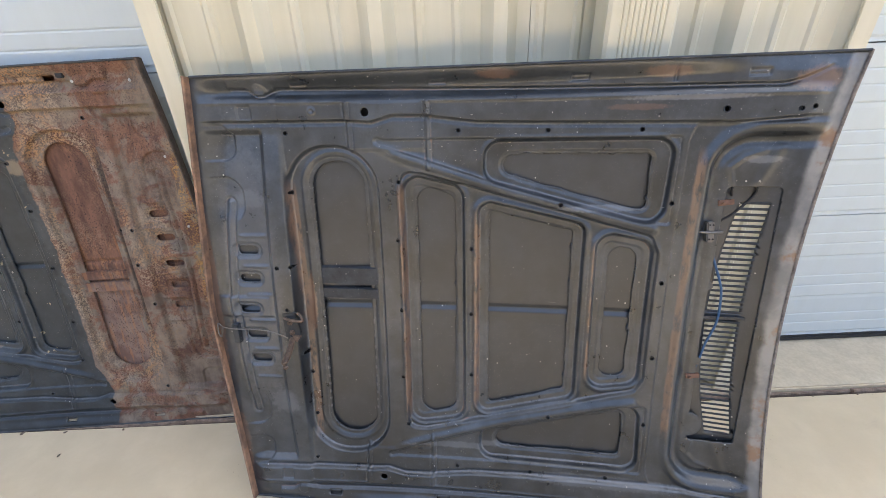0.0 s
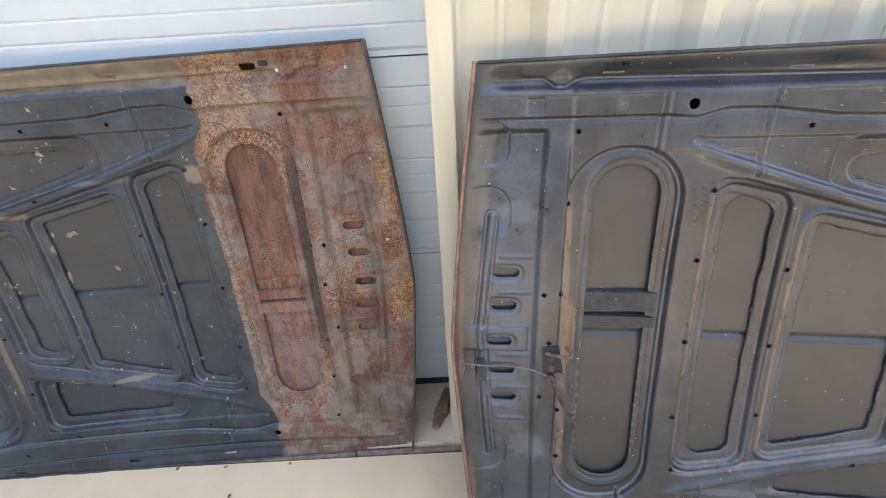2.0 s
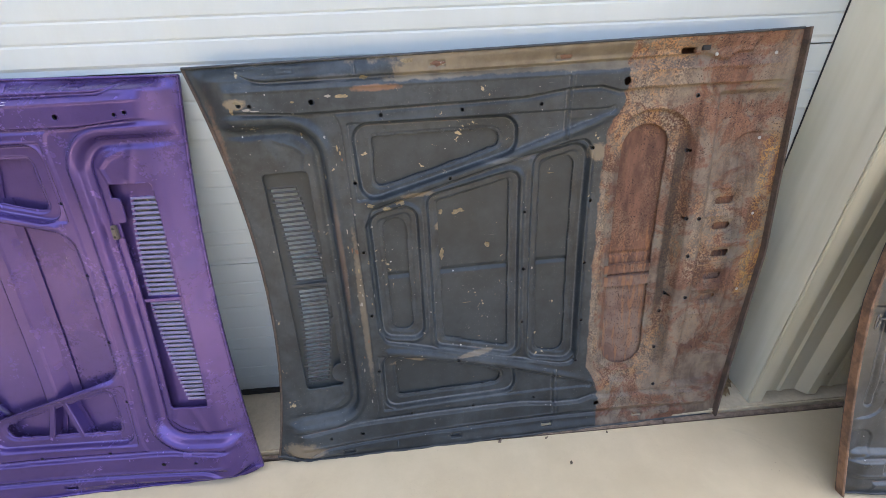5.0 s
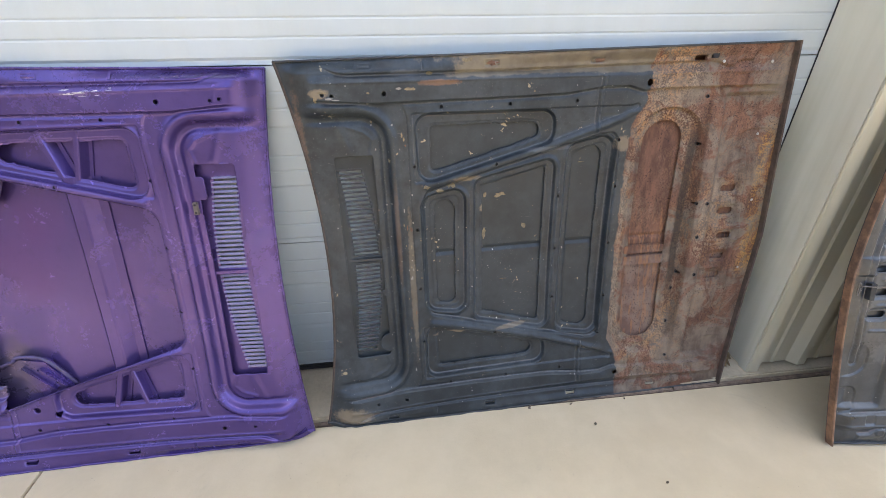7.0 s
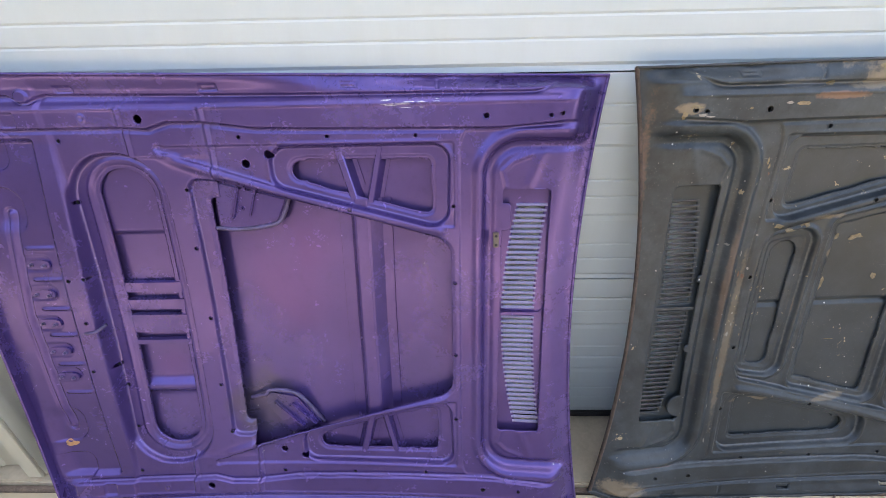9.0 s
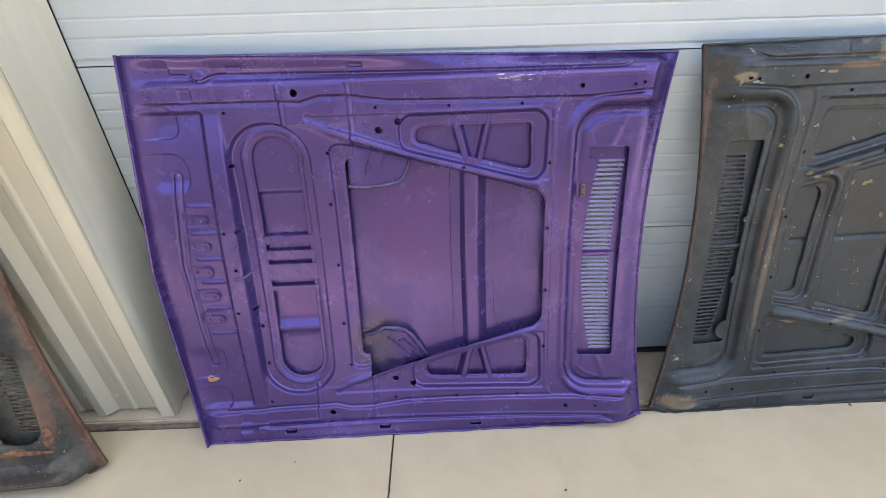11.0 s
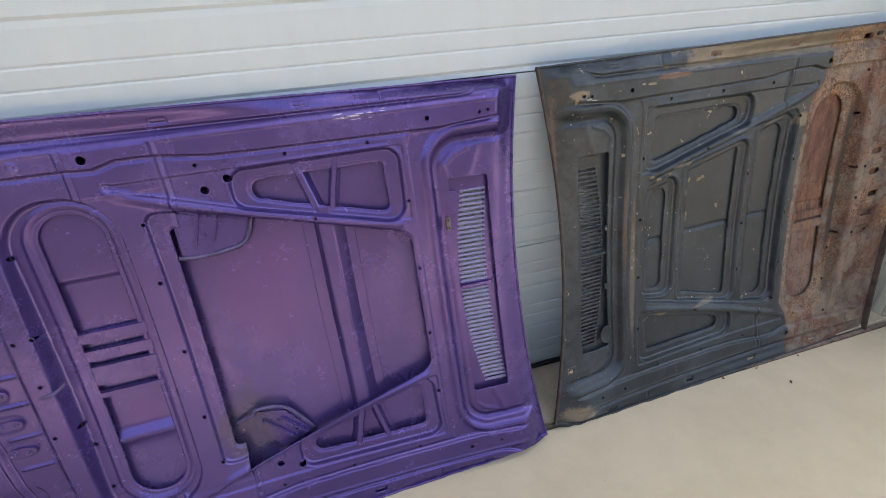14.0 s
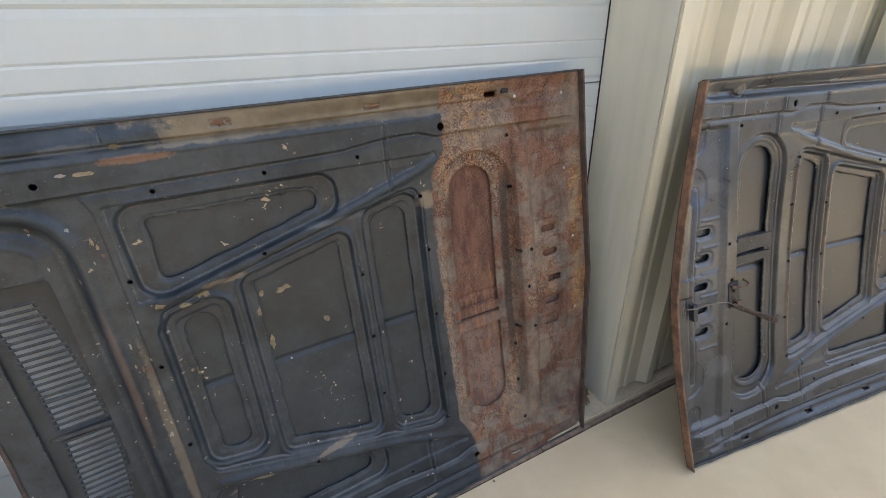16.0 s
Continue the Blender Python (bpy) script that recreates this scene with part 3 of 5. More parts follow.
tagged(ground, "wide unseen ground, dark grey to limit bounced light", "ground", kind="structure")
apron = tagged(new("pavement"), "tan concrete apron with a sawn joint", "pavement", kind="structure")
JOINT_X = -0.991
for x0, x1 in ((-9.0, JOINT_X - 0.003), (JOINT_X + 0.003, 12.0)):
    part("slab", box_bm(x0, x1, -4.4, SLAB_Y - 0.025, -0.12, 0.0, 0.003), MAT_CONCRETE, apron)

# fluted downspout on the wall between the doors
spout = tagged(new("downspout"), "beige fluted sheet metal downspout on the ribbed wall", "downspout")
prof = [(2.859, WALL_Y - 0.001)]
prof += [(2.859, WALL_Y - 0.085), (2.867, WALL_Y - 0.092)]
for i in range(9):
    xx = 2.890 + i * 0.0125
    prof += [(xx, WALL_Y - 0.092), (xx + 0.003, WALL_Y - 0.0885), (xx + 0.006, WALL_Y - 0.092)]
prof += [(3.015, WALL_Y - 0.092), (3.023, WALL_Y - 0.085), (3.023, WALL_Y - 0.001)]
part("pipe", extrude_profile(prof, "z", 0.12, WALL_TOP), MAT_BEIGE, spout)
part("strap", box_bm(2.840, 3.042, WALL_Y - 0.097, WALL_Y - 0.0935, 2.3, 2.34), MAT_BEIGE, spout)


def fastener(x, z, y=WALL_Y):
    bm = bmesh.new()
    bmesh.ops.create_cone(bm, cap_ends=True, segments=12, radius1=0.008, radius2=0.007, depth=0.003, matrix=pose(x, y - 0.0015, z, 90, 0, 0))
    bmesh.ops.create_cone(bm, cap_ends=True, segments=6, radius1=0.0042, radius2=0.004, depth=0.006, matrix=pose(x, y - 0.005, z, 90, 0, 0))
    o = part("wall_screw", bm, MAT_BEIGE, None)
    return tagged(o, "beige hex head screw in the sheet metal wall", "screw", "wall screws")


for k in range(5):
    for z in (0.105, 1.12):
        fastener(2.01 + k * RIB + 0.062, z, PAN_Y)
for k in range(3):
    fastener(-2.13 - k * RIB + 0.062, 0.105, PAN_Y)
    fastener(-2.13 - k * RIB - 0.062, 0.105, PAN_Y)


# ---- car hoods: stamped inner panel over an outer skin ----
# Plan of a hood in metres: a runs from the nose (-) to the cowl (+), b across the car, w stands out from the back of the sheet.
class Plan:
    """The outline of one hood, how far its corners stand out (nose top, nose foot, cowl top, cowl foot), and the lie of its panel."""

    def __init__(self, nose_at, cowl_at, cowl_bend, top, corners, lie=(0.0, 0.0, 0.0)):
        self.nose_at, self.cowl_at, self.cowl_bend, self.ends, self.corners, self.lie = nose_at, cowl_at, cowl_bend, top, corners, lie

    def sits(self, a, b):
        return self.lie[0] + self.lie[1] * a + self.lie[2] * b

    def nose(self, b):
        return self.nose_at + 0.060 * np.abs(b / 0.65) ** 1.25

    def cowl(self, b):
        return self.cowl_at + self.cowl_bend * np.abs(b / 0.63) ** 2.0

    def top(self, a):
        t = np.clip((a + 0.82) / 1.62, 0, 1)
        return self.ends[0] + (self.ends[1] - self.ends[0]) * t

    def foot(self, a):
        """The lower side, drawn in at the cowl's corner."""
        return 0.654 - 0.034 * np.clip((a - 0.70) / 0.09, 0, 1) ** 1.6

    def rim(self, a, b):
        t, v = np.clip((a + 0.82) / 1.62, 0, 1), np.clip((b + 0.654) / 1.308, 0, 1)
        nt, nf, ct, cf = self.corners
        sag = 0.030 * (1 - np.clip(b / 0.654, -1, 1) ** 2) * (2 * t - 1) ** 2
        return (nf + (cf - nf) * t) * (1 - v) + (nt + (ct - nt) * t) * v - sag

    def fade(self, h, a, b, below=0.0):
        """Draws the sheet down to its folded edge."""
        side = np.where(b > 0, self.top(a) - b, self.foot(a) + b)
        f = smooth((side - 0.004) / 0.034) * smooth((self.cowl(b) - a - 0.004) / 0.085) * smooth((a - self.nose(b) - 0.004) / 0.060)
        level = self.rim(a, b) - below
        return level + (h - level) * f


def bowl(a, b):
    """The hood's crown, hollow on this side."""
    return 0.080 * b ** 2 + 0.051 * a ** 2


def smooth(x):
    x = np.clip(x, 0, 1)
    return x * x * (3 - 2 * x)


def inside(sd, width):
    """0 outside an outline, 1 once width inside it."""
    return smooth(-sd / width)


def hump(d, width):
    return np.exp(-((d / width) ** 2))


def sd_box(a, b, a0, a1, b0, b1, r):
    qa, qb = np.abs(a - (a0 + a1) / 2) - (a1 - a0) / 2 + r, np.abs(b - (b0 + b1) / 2) - (b1 - b0) / 2 + r
    return np.hypot(np.maximum(qa, 0), np.maximum(qb, 0)) + np.minimum(np.maximum(qa, qb), 0) - r


def inset(pts, r):
    """A convex outline moved inwards by r."""
    n, out = len(pts), []
    area = sum(pts[i][0] * pts[(i + 1) % n][1] - pts[(i + 1) % n][0] * pts[i][1] for i in range(n))
    sign = 1 if area > 0 else -1
    for i in range(n):
        p, q, s = (np.array(pts[(i + k) % n], float) for k in (-1, 0, 1))
        e, f = (q - p) / np.linalg.norm(q - p), (s - q) / np.linalg.norm(s - q)
        ne, nf = np.array((-e[1], e[0])) * sign, np.array((-f[1], f[0])) * sign
        m = (ne + nf) / (1 + ne @ nf)
        out.append(tuple(q + r * m))
    return out


def sd_poly(a, b, pts, r=0.0):
    pts = inset(pts, r) if r else pts
    d, s = np.full(np.shape(a), 1e9), np.ones(np.shape(a))
    n = len(pts)
    for i in range(n):
        (x0, y0), (x1, y1) = pts[i], pts[i - 1]
        ex, ey, wx, wy = x1 - x0, y1 - y0, a - x0, b - y0
        t = np.clip((wx * ex + wy * ey) / (ex * ex + ey * ey), 0, 1)
        d = np.minimum(d, (wx - ex * t) ** 2 + (wy - ey * t) ** 2)
        c1, c2, c3 = b >= y0, b < y1, ex * wy > ey * wx
        s = np.where((c1 & c2 & c3) | (~c1 & ~c2 & ~c3), -s, s)
    return s * np.sqrt(d) - r


def d_line(a, b, pts):
    d = np.full(np.shape(a), 1e9)
    for (x0, y0), (x1, y1) in zip(pts, pts[1:]):
        ex, ey, wx, wy = x1 - x0, y1 - y0, a - x0, b - y0
        t = np.clip((wx * ex + wy * ey) / (ex * ex + ey * ey), 0, 1)
        d = np.minimum(d, np.hypot(wx - ex * t, wy - ey * t))
    return d


WINDOW_A = (-0.508, -0.362, -0.420, 0.430, 0.070)
RIM_A = (-0.574, -0.316, -0.484, 0.474, 0.122)
WINDOW_B = [(-0.220, 0.364), (-0.114, 0.338), (-0.114, -0.326), (-0.218, -0.350)]
RIM_B = [(-0.258, 0.402), (-0.088, 0.362), (-0.082, -0.350), (-0.256, -0.384)]
WINDOW_C = [(-0.020, 0.296), (0.204, 0.241), (0.206, -0.240), (-0.016, -0.304)]
RIM_C = [(-0.054, 0.330), (0.236, 0.264), (0.238, -0.264), (-0.050, -0.338)]
WINDOW_D = [(0.302, 0.206), (0.374, 0.192), (0.373, -0.181), (0.305, -0.198)]
RIM_D = [(0.262, 0.248), (0.412, 0.220), (0.412, -0.206), (0.267, -0.234)]
WINDOW_E = [(0.046, 0.446), (0.379, 0.445), (0.380, 0.303), (0.350, 0.303), (0.046, 0.386)]
LOBE_E = (0.040, 0.417, 0.0265)
RIM_E = [(-0.040, 0.482), (0.430, 0.485), (0.424, 0.268), (0.366, 0.268), (-0.040, 0.377)]
CENTRE = [(-0.262, 0.406), (-0.200, 0.402), (0.213, 0.290), (0.402, 0.238), (0.424, 0.19), (0.424, -0.18), (0.402, -0.225), (0.205, -0.284), (-0.200, -0.392), (-0.260, -0.392)]
TRAY_E = [(-0.345, 0.488), (0.440, 0.489), (0.440, 0.262), (0.366, 0.272), (0.019, 0.360), (-0.175, 0.424), (-0.318, 0.470)]
BIG_C = [(-0.320, 0.4365), (0.427, 0.222), (0.427, -0.235), (-0.320, -0.464)]
LOUVRE = [(0.562, 0.364), (0.684, 0.364), (0.680, -0.367), (0.559, -0.367)]
SLOTS_A = (-0.50, -0.152, 0.186, 0.570)
LATCH_SLOTS = ((-0.702, 0.184), (-0.706, 0.100), (-0.716, 0.006), (-0.708, -0.078), (-0.702, -0.157))


def window_e(a, b):
    """The three-cornered window with the round lobe at its narrow end."""
    ca, cb, r = LOBE_E
    return np.minimum(sd_poly(a, b, WINDOW_E, 0.016), np.hypot((a - ca) * 0.92, b - cb) - r)


def big_window(a, b):
    """The middle cut out of the purple hood: a wedge with square inner corners and a shallow step along its front."""
    wedge = np.maximum(sd_poly(a, b, BIG_C, 0.046), -0.188 - a)
    return np.minimum(wedge, sd_box(a, b, -0.216, -0.10, -0.345, 0.350, 0.014))


def capsule(a, b, ca, cb, half, r):
    return np.hypot(np.maximum(np.abs(a - ca) - half, 0), b - cb) - r


def relief(a, b, style):
    """How far the inner panel stands out, by the stamped forms of the hood."""
    s = np.abs(b)
    h = bowl(a, b)
    # nose plateau, highest on the middle line, with a steep wall down to the front window's pan
    rise = 0.006 + 0.027 * np.clip(1 - (s / 0.5) ** 2, 0, 1)
    h += rise * smooth((-0.564 - a) / 0.014)
    fold = -0.622 + 0.010 * (s / 0.5) ** 2
    h -= 0.0150 * smooth((fold - a) / 0.020) * smooth((0.515 - s) / 0.016)
    h -= 0.003 * smooth((-0.64 - a) / 0.10) * smooth((0.52 - s) / 0.05)
    if style != "purple":
        h += 0.0065 * smooth((0.036 - np.abs(b - 0.014)) / 0.010) * smooth((-0.642 - a) / 0.012) * smooth((a + 0.832) / 0.02)
    # side rails: sharp foot, flat face, crest, sloping outer face, and the hemmed flange lapped over it
    foot = np.interp(a, (-0.393, -0.325, -0.270, -0.184, -0.061, 0.10, 0.55, 0.70), (0.531, 0.526, 0.542, 0.541, 0.525, 0.521, 0.516, 0.528))
    tail = smooth((0.745 - a) / 0.07) * smooth((a + 0.825) / 0.09)
    h += 0.0120 * smooth((s - foot) / 0.0045) * tail
    h -= 0.0025 * hump(s - foot + 0.004, 0.0045) * tail
    h += 0.0026 * hump(s - 0.577, 0.0032) * tail
    h -= 0.0130 * smooth((s - 0.579) / 0.022) * tail
    lap = np.interp(a, (-0.66, -0.635, -0.612, -0.590, -0.570, -0.55, 0.10, 0.62), (0.611, 0.610, 0.594, 0.594, 0.606, 0.611, 0.602, 0.598)) + 0.034 * np.clip((a - 0.62) / 0.09, 0, 1) ** 1.5
    flange = smooth((0.725 - a) / 0.03) * smooth((a + 0.682) / 0.006)
    h += 0.0065 * smooth((s - lap) / 0.0035) * flange
    h -= 0.0030 * hump(s - lap + 0.003, 0.0032) * flange
    # cross beads on the rails
    for ca, lo in ((-0.386, 0.448), (-0.181, 0.400)):
        bead = smooth((s - lo) / 0.01) * smooth((0.578 - s) / 0.004)
        h += 0.0052 * hump(a - ca, 0.0045) * bead
        h -= 0.0018 * hump(np.abs(a - ca) - 0.009, 0.003) * bead
    h += 0.0028 * smooth((s - 0.452) / 0.012) * smooth((a + 0.384) / 0.006) * smooth((-0.183 - a) / 0.006) * smooth((0.576 - s) / 0.004)
    h -= 0.007 * hump(a - 0.398, 0.0035) * smooth((s - 0.606) / 0.003)
        # triangular trays, diagonal ridges and the sunken middle
    for up in (1, -1):
        tray = sd_poly(a, b * up, TRAY_E, 0.012)
        h -= 0.0050 * inside(tray, 0.007)
        ridge = d_line(a, b * up, [(-0.315, 0.462), (-0.175, 0.414), (0.02, 0.350), (0.20, 0.302), (0.350, 0.264), (0.395, 0.256)])
        h += 0.0085 * hump(ridge, 0.0125) * smooth((a + 0.36) / 0.14)
    centre = sd_poly(a, b, CENTRE, 0.03)
    h -= 0.0140 * inside(centre, 0.0085)
    # front window and its raised collar
    rim = sd_box(a, b, *RIM_A)
    h -= 0.0170 * inside(rim, 0.010)
    h += 0.0030 * hump(sd_box(a, b, *WINDOW_A) - 0.024, 0.0055)
    h -= 0.0035 * inside(sd_box(a, b, *WINDOW_A) - 0.016, 0.006)
    if style != "purple":
        for pts, r in ((RIM_B, 0.045), (RIM_C, 0.035), (RIM_D, 0.045)):
            d = sd_poly(a, b, pts, r)
            h += 0.0060 * hump(d - 0.004, 0.0075)
            h -= 0.0095 * inside(d, 0.008)
            h -= 0.0030 * inside(d + 0.020, 0.009)
    else:
        d = big_window(a, b)
        h -= 0.0040 * inside(d - 0.012, 0.012)
    for up in (1, -1):
        d = sd_poly(a, b * up, RIM_E, 0.046)
        h += 0.0020 * hump(d - 0.002, 0.005)
        h -= 0.0155 * inside(d, 0.0085)
        h -= 0.0030 * inside(window_e(a, b * up) - 0.011, 0.006)
    # cowl: ridge, groove and the tray round the louvres
    web = sd_box(a, b, 0.447, 1.1, -0.560, 0.560, 0.10)
    h -= 0.0042 * inside(web, 0.006) * smooth((0.515 - s) / 0.01)
    tray = sd_box(a, b, 0.494, 0.98, -0.508, 0.508, 0.11)
    h += 0.0095 * hump(tray + 0.002, 0.0115)
    h -= 0.0150 * inside(tray + 0.012, 0.015)
    h -= 0.0065 * hump(tray + 0.037, 0.0095)
    h += 0.003 * hump(d_line(a, s, [(0.570, 0.372), (0.560, 0.410), (0.585, 0.435), (0.63, 0.452)]), 0.006)
    h += 0.003 * hump(d_line(a, s, [(0.628, 0.375), (0.662, 0.462)]), 0.012)
    # beads and bays round the latch
    for up in (1, -1):
        bay = sd_box(a, b * up, -0.98, -0.691, 0.258, 0.393, 0.055)
        h -= 0.006 * inside(bay, 0.006) * smooth((b * up - 0.262) / 0.05)
        bay = sd_box(a, b * up, -0.98, -0.697, 0.431, 0.530, 0.035)
        h -= 0.005 * inside(bay, 0.006) * smooth((0.528 - s) / 0.006)
    spine = d_line(a, b, [(-0.736, 0.320), (-0.762, 0.03), (-0.750, -0.19), (-0.738, -0.335)])
    h += 0.0050 * hump(spine, 0.0065) - 0.0045 * hump(spine - 0.0125, 0.0038)
    for cb in (0.226, 0.137, 0.050, -0.030, -0.123, -0.217):
        h += 0.0042 * hump(b - cb, 0.0045) * smooth((a + 0.725) / 0.015) * smooth((-0.632 - a) / 0.02)
    for ca, cb in LATCH_SLOTS:
        h -= (0.002 if style == "purple" else 0.006) * inside(capsule(a, b, ca, cb, 0.020, 0.027), 0.010)
    for cb in (0.606, -0.606):
        h += 0.004 * inside(np.hypot(a + 0.600, b - cb) - 0.019, 0.006)
        h += 0.003 * inside(np.hypot(a + 0.79, b - cb * 0.99) - 0.012, 0.006)
    h += 0.002 * inside(np.hypot(a + 0.475, s - 0.556) - 0.012, 0.004) - 0.002 * inside(np.hypot(a + 0.475, s - 0.556) - 0.007, 0.004)
    h -= 0.004 * inside(sd_box(a, s, -0.668, -0.628, 0.534, 0.572, 0.006), 0.004)
    for ca in SLOTS_A:
        slot = sd_box(a, s, ca - 0.023, ca + 0.023, 0.613, 0.631, 0.003)
        h -= 0.005 * (inside(slot, 0.003) - inside(slot + 0.006, 0.004))
    # dents from handling
    h += 0.0012 * np.sin(a * 9.1 + 1.3 * np.sin(b * 7)) * np.sin(b * 8.3 + 0.8)
    return h


def far_bowl(a, b):
    """The deeper crown of the grey hood."""
    return 0.040 * (b / 0.6) ** 2 + np.where(a < 0, 0.042, 0.038) * (a / 0.8) ** 2


def relief_far(a, b, style):
    """The other pattern: plain webs, two long louvre bays at the cowl."""
    s = np.abs(b)
    h = far_bowl(a, b) + 0.010
    h += 0.014 * smooth((s - 0.520) / 0.02) - 0.022 * smooth((s - 0.585) / 0.03)
    for box in FAR_BAYS:
        d = sd_box(a, b, *box)
        h -= 0.012 * inside(d - 0.012, 0.016)
        h += 0.003 * hump(d - 0.016, 0.008)
    h += 0.012 * hump(a - 0.385, 0.03) * smooth((0.5 - s) / 0.1)
    for pts in FAR_WINDOWS:
        d = sd_poly(a, b, pts, 0.03)
        h += 0.007 * hump(d - 0.028, 0.012)
        h -= 0.014 * inside(d - 0.02, 0.022)
    h += 0.002 * np.sin(a * 9.1 + 1.3 * np.sin(b * 7)) * np.sin(b * 8.3 + 0.8)
    return h


FAR_BAYS = ((0.552, 0.672, 0.120, 0.452, 0.055), (0.545, 0.676, -0.457, -0.112, 0.055))
FAR_WINDOWS = ([(-0.20, 0.34), (0.347, 0.200), (0.347, -0.196), (-0.20, -0.35)], [(0.02, -0.382), (0.336, -0.290), (0.338, -0.452), (0.02, -0.452)],
               [(0.02, 0.452), (0.338, 0.452), (0.336, 0.290), (0.02, 0.382)], [(-0.56, 0.42), (-0.36, 0.42), (-0.36, -0.42), (-0.56, -0.42)])


def grid_sheet(name, plan, na, nb, height, openings, material, depth=0.006, flip=False):
    """A stamped sheet on a fine grid, with true openings whose edges are turned back by depth."""
    p, q = np.meshgrid(np.linspace(0, 1, na), np.linspace(-1, 1, nb), indexing="ij")
    b = np.where(q < 0, q * plan.foot(-0.85 + 1.63 * p), q * plan.top(-0.82 + 1.62 * p))
    a = plan.nose(b) + p * (plan.cowl(b) - plan.nose(b))
    cell = 1.62 / na
    fixed = np.zeros_like(a, bool)
    fixed[[0, -1], :], fixed[:, [0, -1]] = True, True
    e = 1e-4
    for sd in openings:
        d = sd(a, b)
        ga, gb = (sd(a + e, b) - d) / e, (sd(a, b + e) - d) / e
        n = np.maximum(np.hypot(ga, gb), 0.2)
        near = (np.abs(d) < 0.62 * cell) & ~fixed
        a, b = np.where(near, a - d * ga / n**2, a), np.where(near, b - d * gb / n**2, b)
        fixed |= near
    w = height(a, b)
    idx = np.arange(na * nb).reshape(na, nb)
    quads = np.stack([idx[:-1, :-1], idx[1:, :-1], idx[1:, 1:], idx[:-1, 1:]], -1).reshape(-1, 4)
    fa, fb = a.ravel(), b.ravel()
    mid_a, mid_b = fa[quads].mean(1), fb[quads].mean(1)
    gone = np.zeros(len(quads), bool)
    for sd in openings:
        gone |= sd(mid_a, mid_b) < 0
    quads = quads[~gone]
    verts = np.stack([fa, -w.ravel(), fb], -1)
    # edges that belong to one face only are turned back
    ed = np.concatenate([quads[:, [i, (i + 1) % 4]] for i in range(4)])
    key = np.sort(ed, 1)
    code = key[:, 0].astype(np.int64) * (na * nb) + key[:, 1]
    _, inv, count = np.unique(code, return_inverse=True, return_counts=True)
    rim = ed[count[inv] == 1]
    used = np.unique(rim)
    again = np.full(na * nb, -1)
    again[used] = np.arange(len(used)) + len(verts)
    backs = verts[used] + (0, depth, 0)
    walls = np.stack([rim[:, 1], rim[:, 0], again[rim[:, 0]], again[rim[:, 1]]], -1)
    verts, faces = np.concatenate([verts, backs]), np.concatenate([quads, walls])
    if flip:
        verts[:, 0] *= -1
    else:
        faces = faces[:, ::-1]
    keep = np.unique(faces)
    order = np.full(len(verts), -1)
    order[keep] = np.arange(len(keep))
    return mesh_of(name, verts[keep], order[faces], material, True)


def ring_mesh(name, r, material):
    """The turned lip of a punched hole, with its short wall behind."""
    n, verts, faces = 14, [], []
    for rad, y in ((r * 1.45, 0.0010), (r * 1.28, -0.0012), (r * 1.02, -0.0010), (r * 0.94, 0.0050)):
        verts += [(rad * math.cos(2 * math.pi * k / n), y, rad * math.sin(2 * math.pi * k / n)) for k in range(n)]
    for ring in range(3):
        faces += [(ring * n + k, ring * n + (k + 1) % n, (ring + 1) * n + (k + 1) % n, (ring + 1) * n + k) for k in range(n)]
    me = mesh_of(name, verts, faces, material)
    me.materials.append(MAT_DARK)
    for f in me.polygons[2 * n:]:
        f.material_index = 1
    return me


SMALL_HOLES = [(-0.556, 0.503), (-0.102, 0.505), (0.121, 0.503), (0.342, 0.502), (0.434, 0.322), (-0.262, 0.374), (-0.271, 0.212), (-0.068, 0.187),
               (-0.268, 0.002), (-0.068, -0.010), (-0.271, -0.214), (-0.258, -0.374), (-0.066, -0.205), (0.163, 0.316), (0.436, 0.108), (0.436, -0.112), (0.434, -0.325),
               (-0.613, 0.136), (-0.575, 0.138), (-0.613, -0.142), (-0.567, -0.142), (-0.596, 0.010), (-0.566, 0.345), (-0.560, -0.215), (-0.556, -0.36), (-0.105, -0.510), (0.118, -0.511), (0.340, -0.508), (0.163, -0.317),
               (0.664, 0.543), (0.690, 0.547), (0.62, -0.55), (-0.556, -0.503)]


BIG_HOLES = ((0.514, 0.545), (0.514, -0.550))


def hole_field(a, b, places):
    d = np.full(np.shape(a), 1e9)
    for ca, cb in places:
        d = np.minimum(d, np.hypot(a - ca, b - cb))
    return d - 0.0050


def ragged(a, b):
    """How far a hand-worn opening strays from its drawn edge."""
    return 0.0009 * np.sin(b * 61 + 3 * np.sin(a * 23)) + 0.0008 * np.sin(a * 83 + 2 * np.sin(b * 37))


def slat_ends(b):
    """Where the louvre slats begin and end."""
    return 0.573 + 0.036 * (b / 0.33) ** 2, 0.655 + 0.022 * (b / 0.33) ** 2


def slat_field(a, b):
    """The two runs of slots in the skin."""
    a0, a1 = slat_ends(b)
    return np.maximum(np.maximum(a0 - a, a - a1), np.maximum(np.abs(b + 0.014) - 0.334, 0.0125 - np.abs(b - 0.008)))


def louvre_bay(a, b):
    """The bay in the inner panel, with the tongues left standing on its inner edge."""
    d = sd_poly(a, b, LOUVRE, 0.012)
    for ca, cb, r in ((0.558, -0.318, 0.036), (0.560, 0.100, 0.011), (0.559, -0.120, 0.012)):
        d = np.maximum(d, r - np.hypot(a - ca, b - cb))
    return d


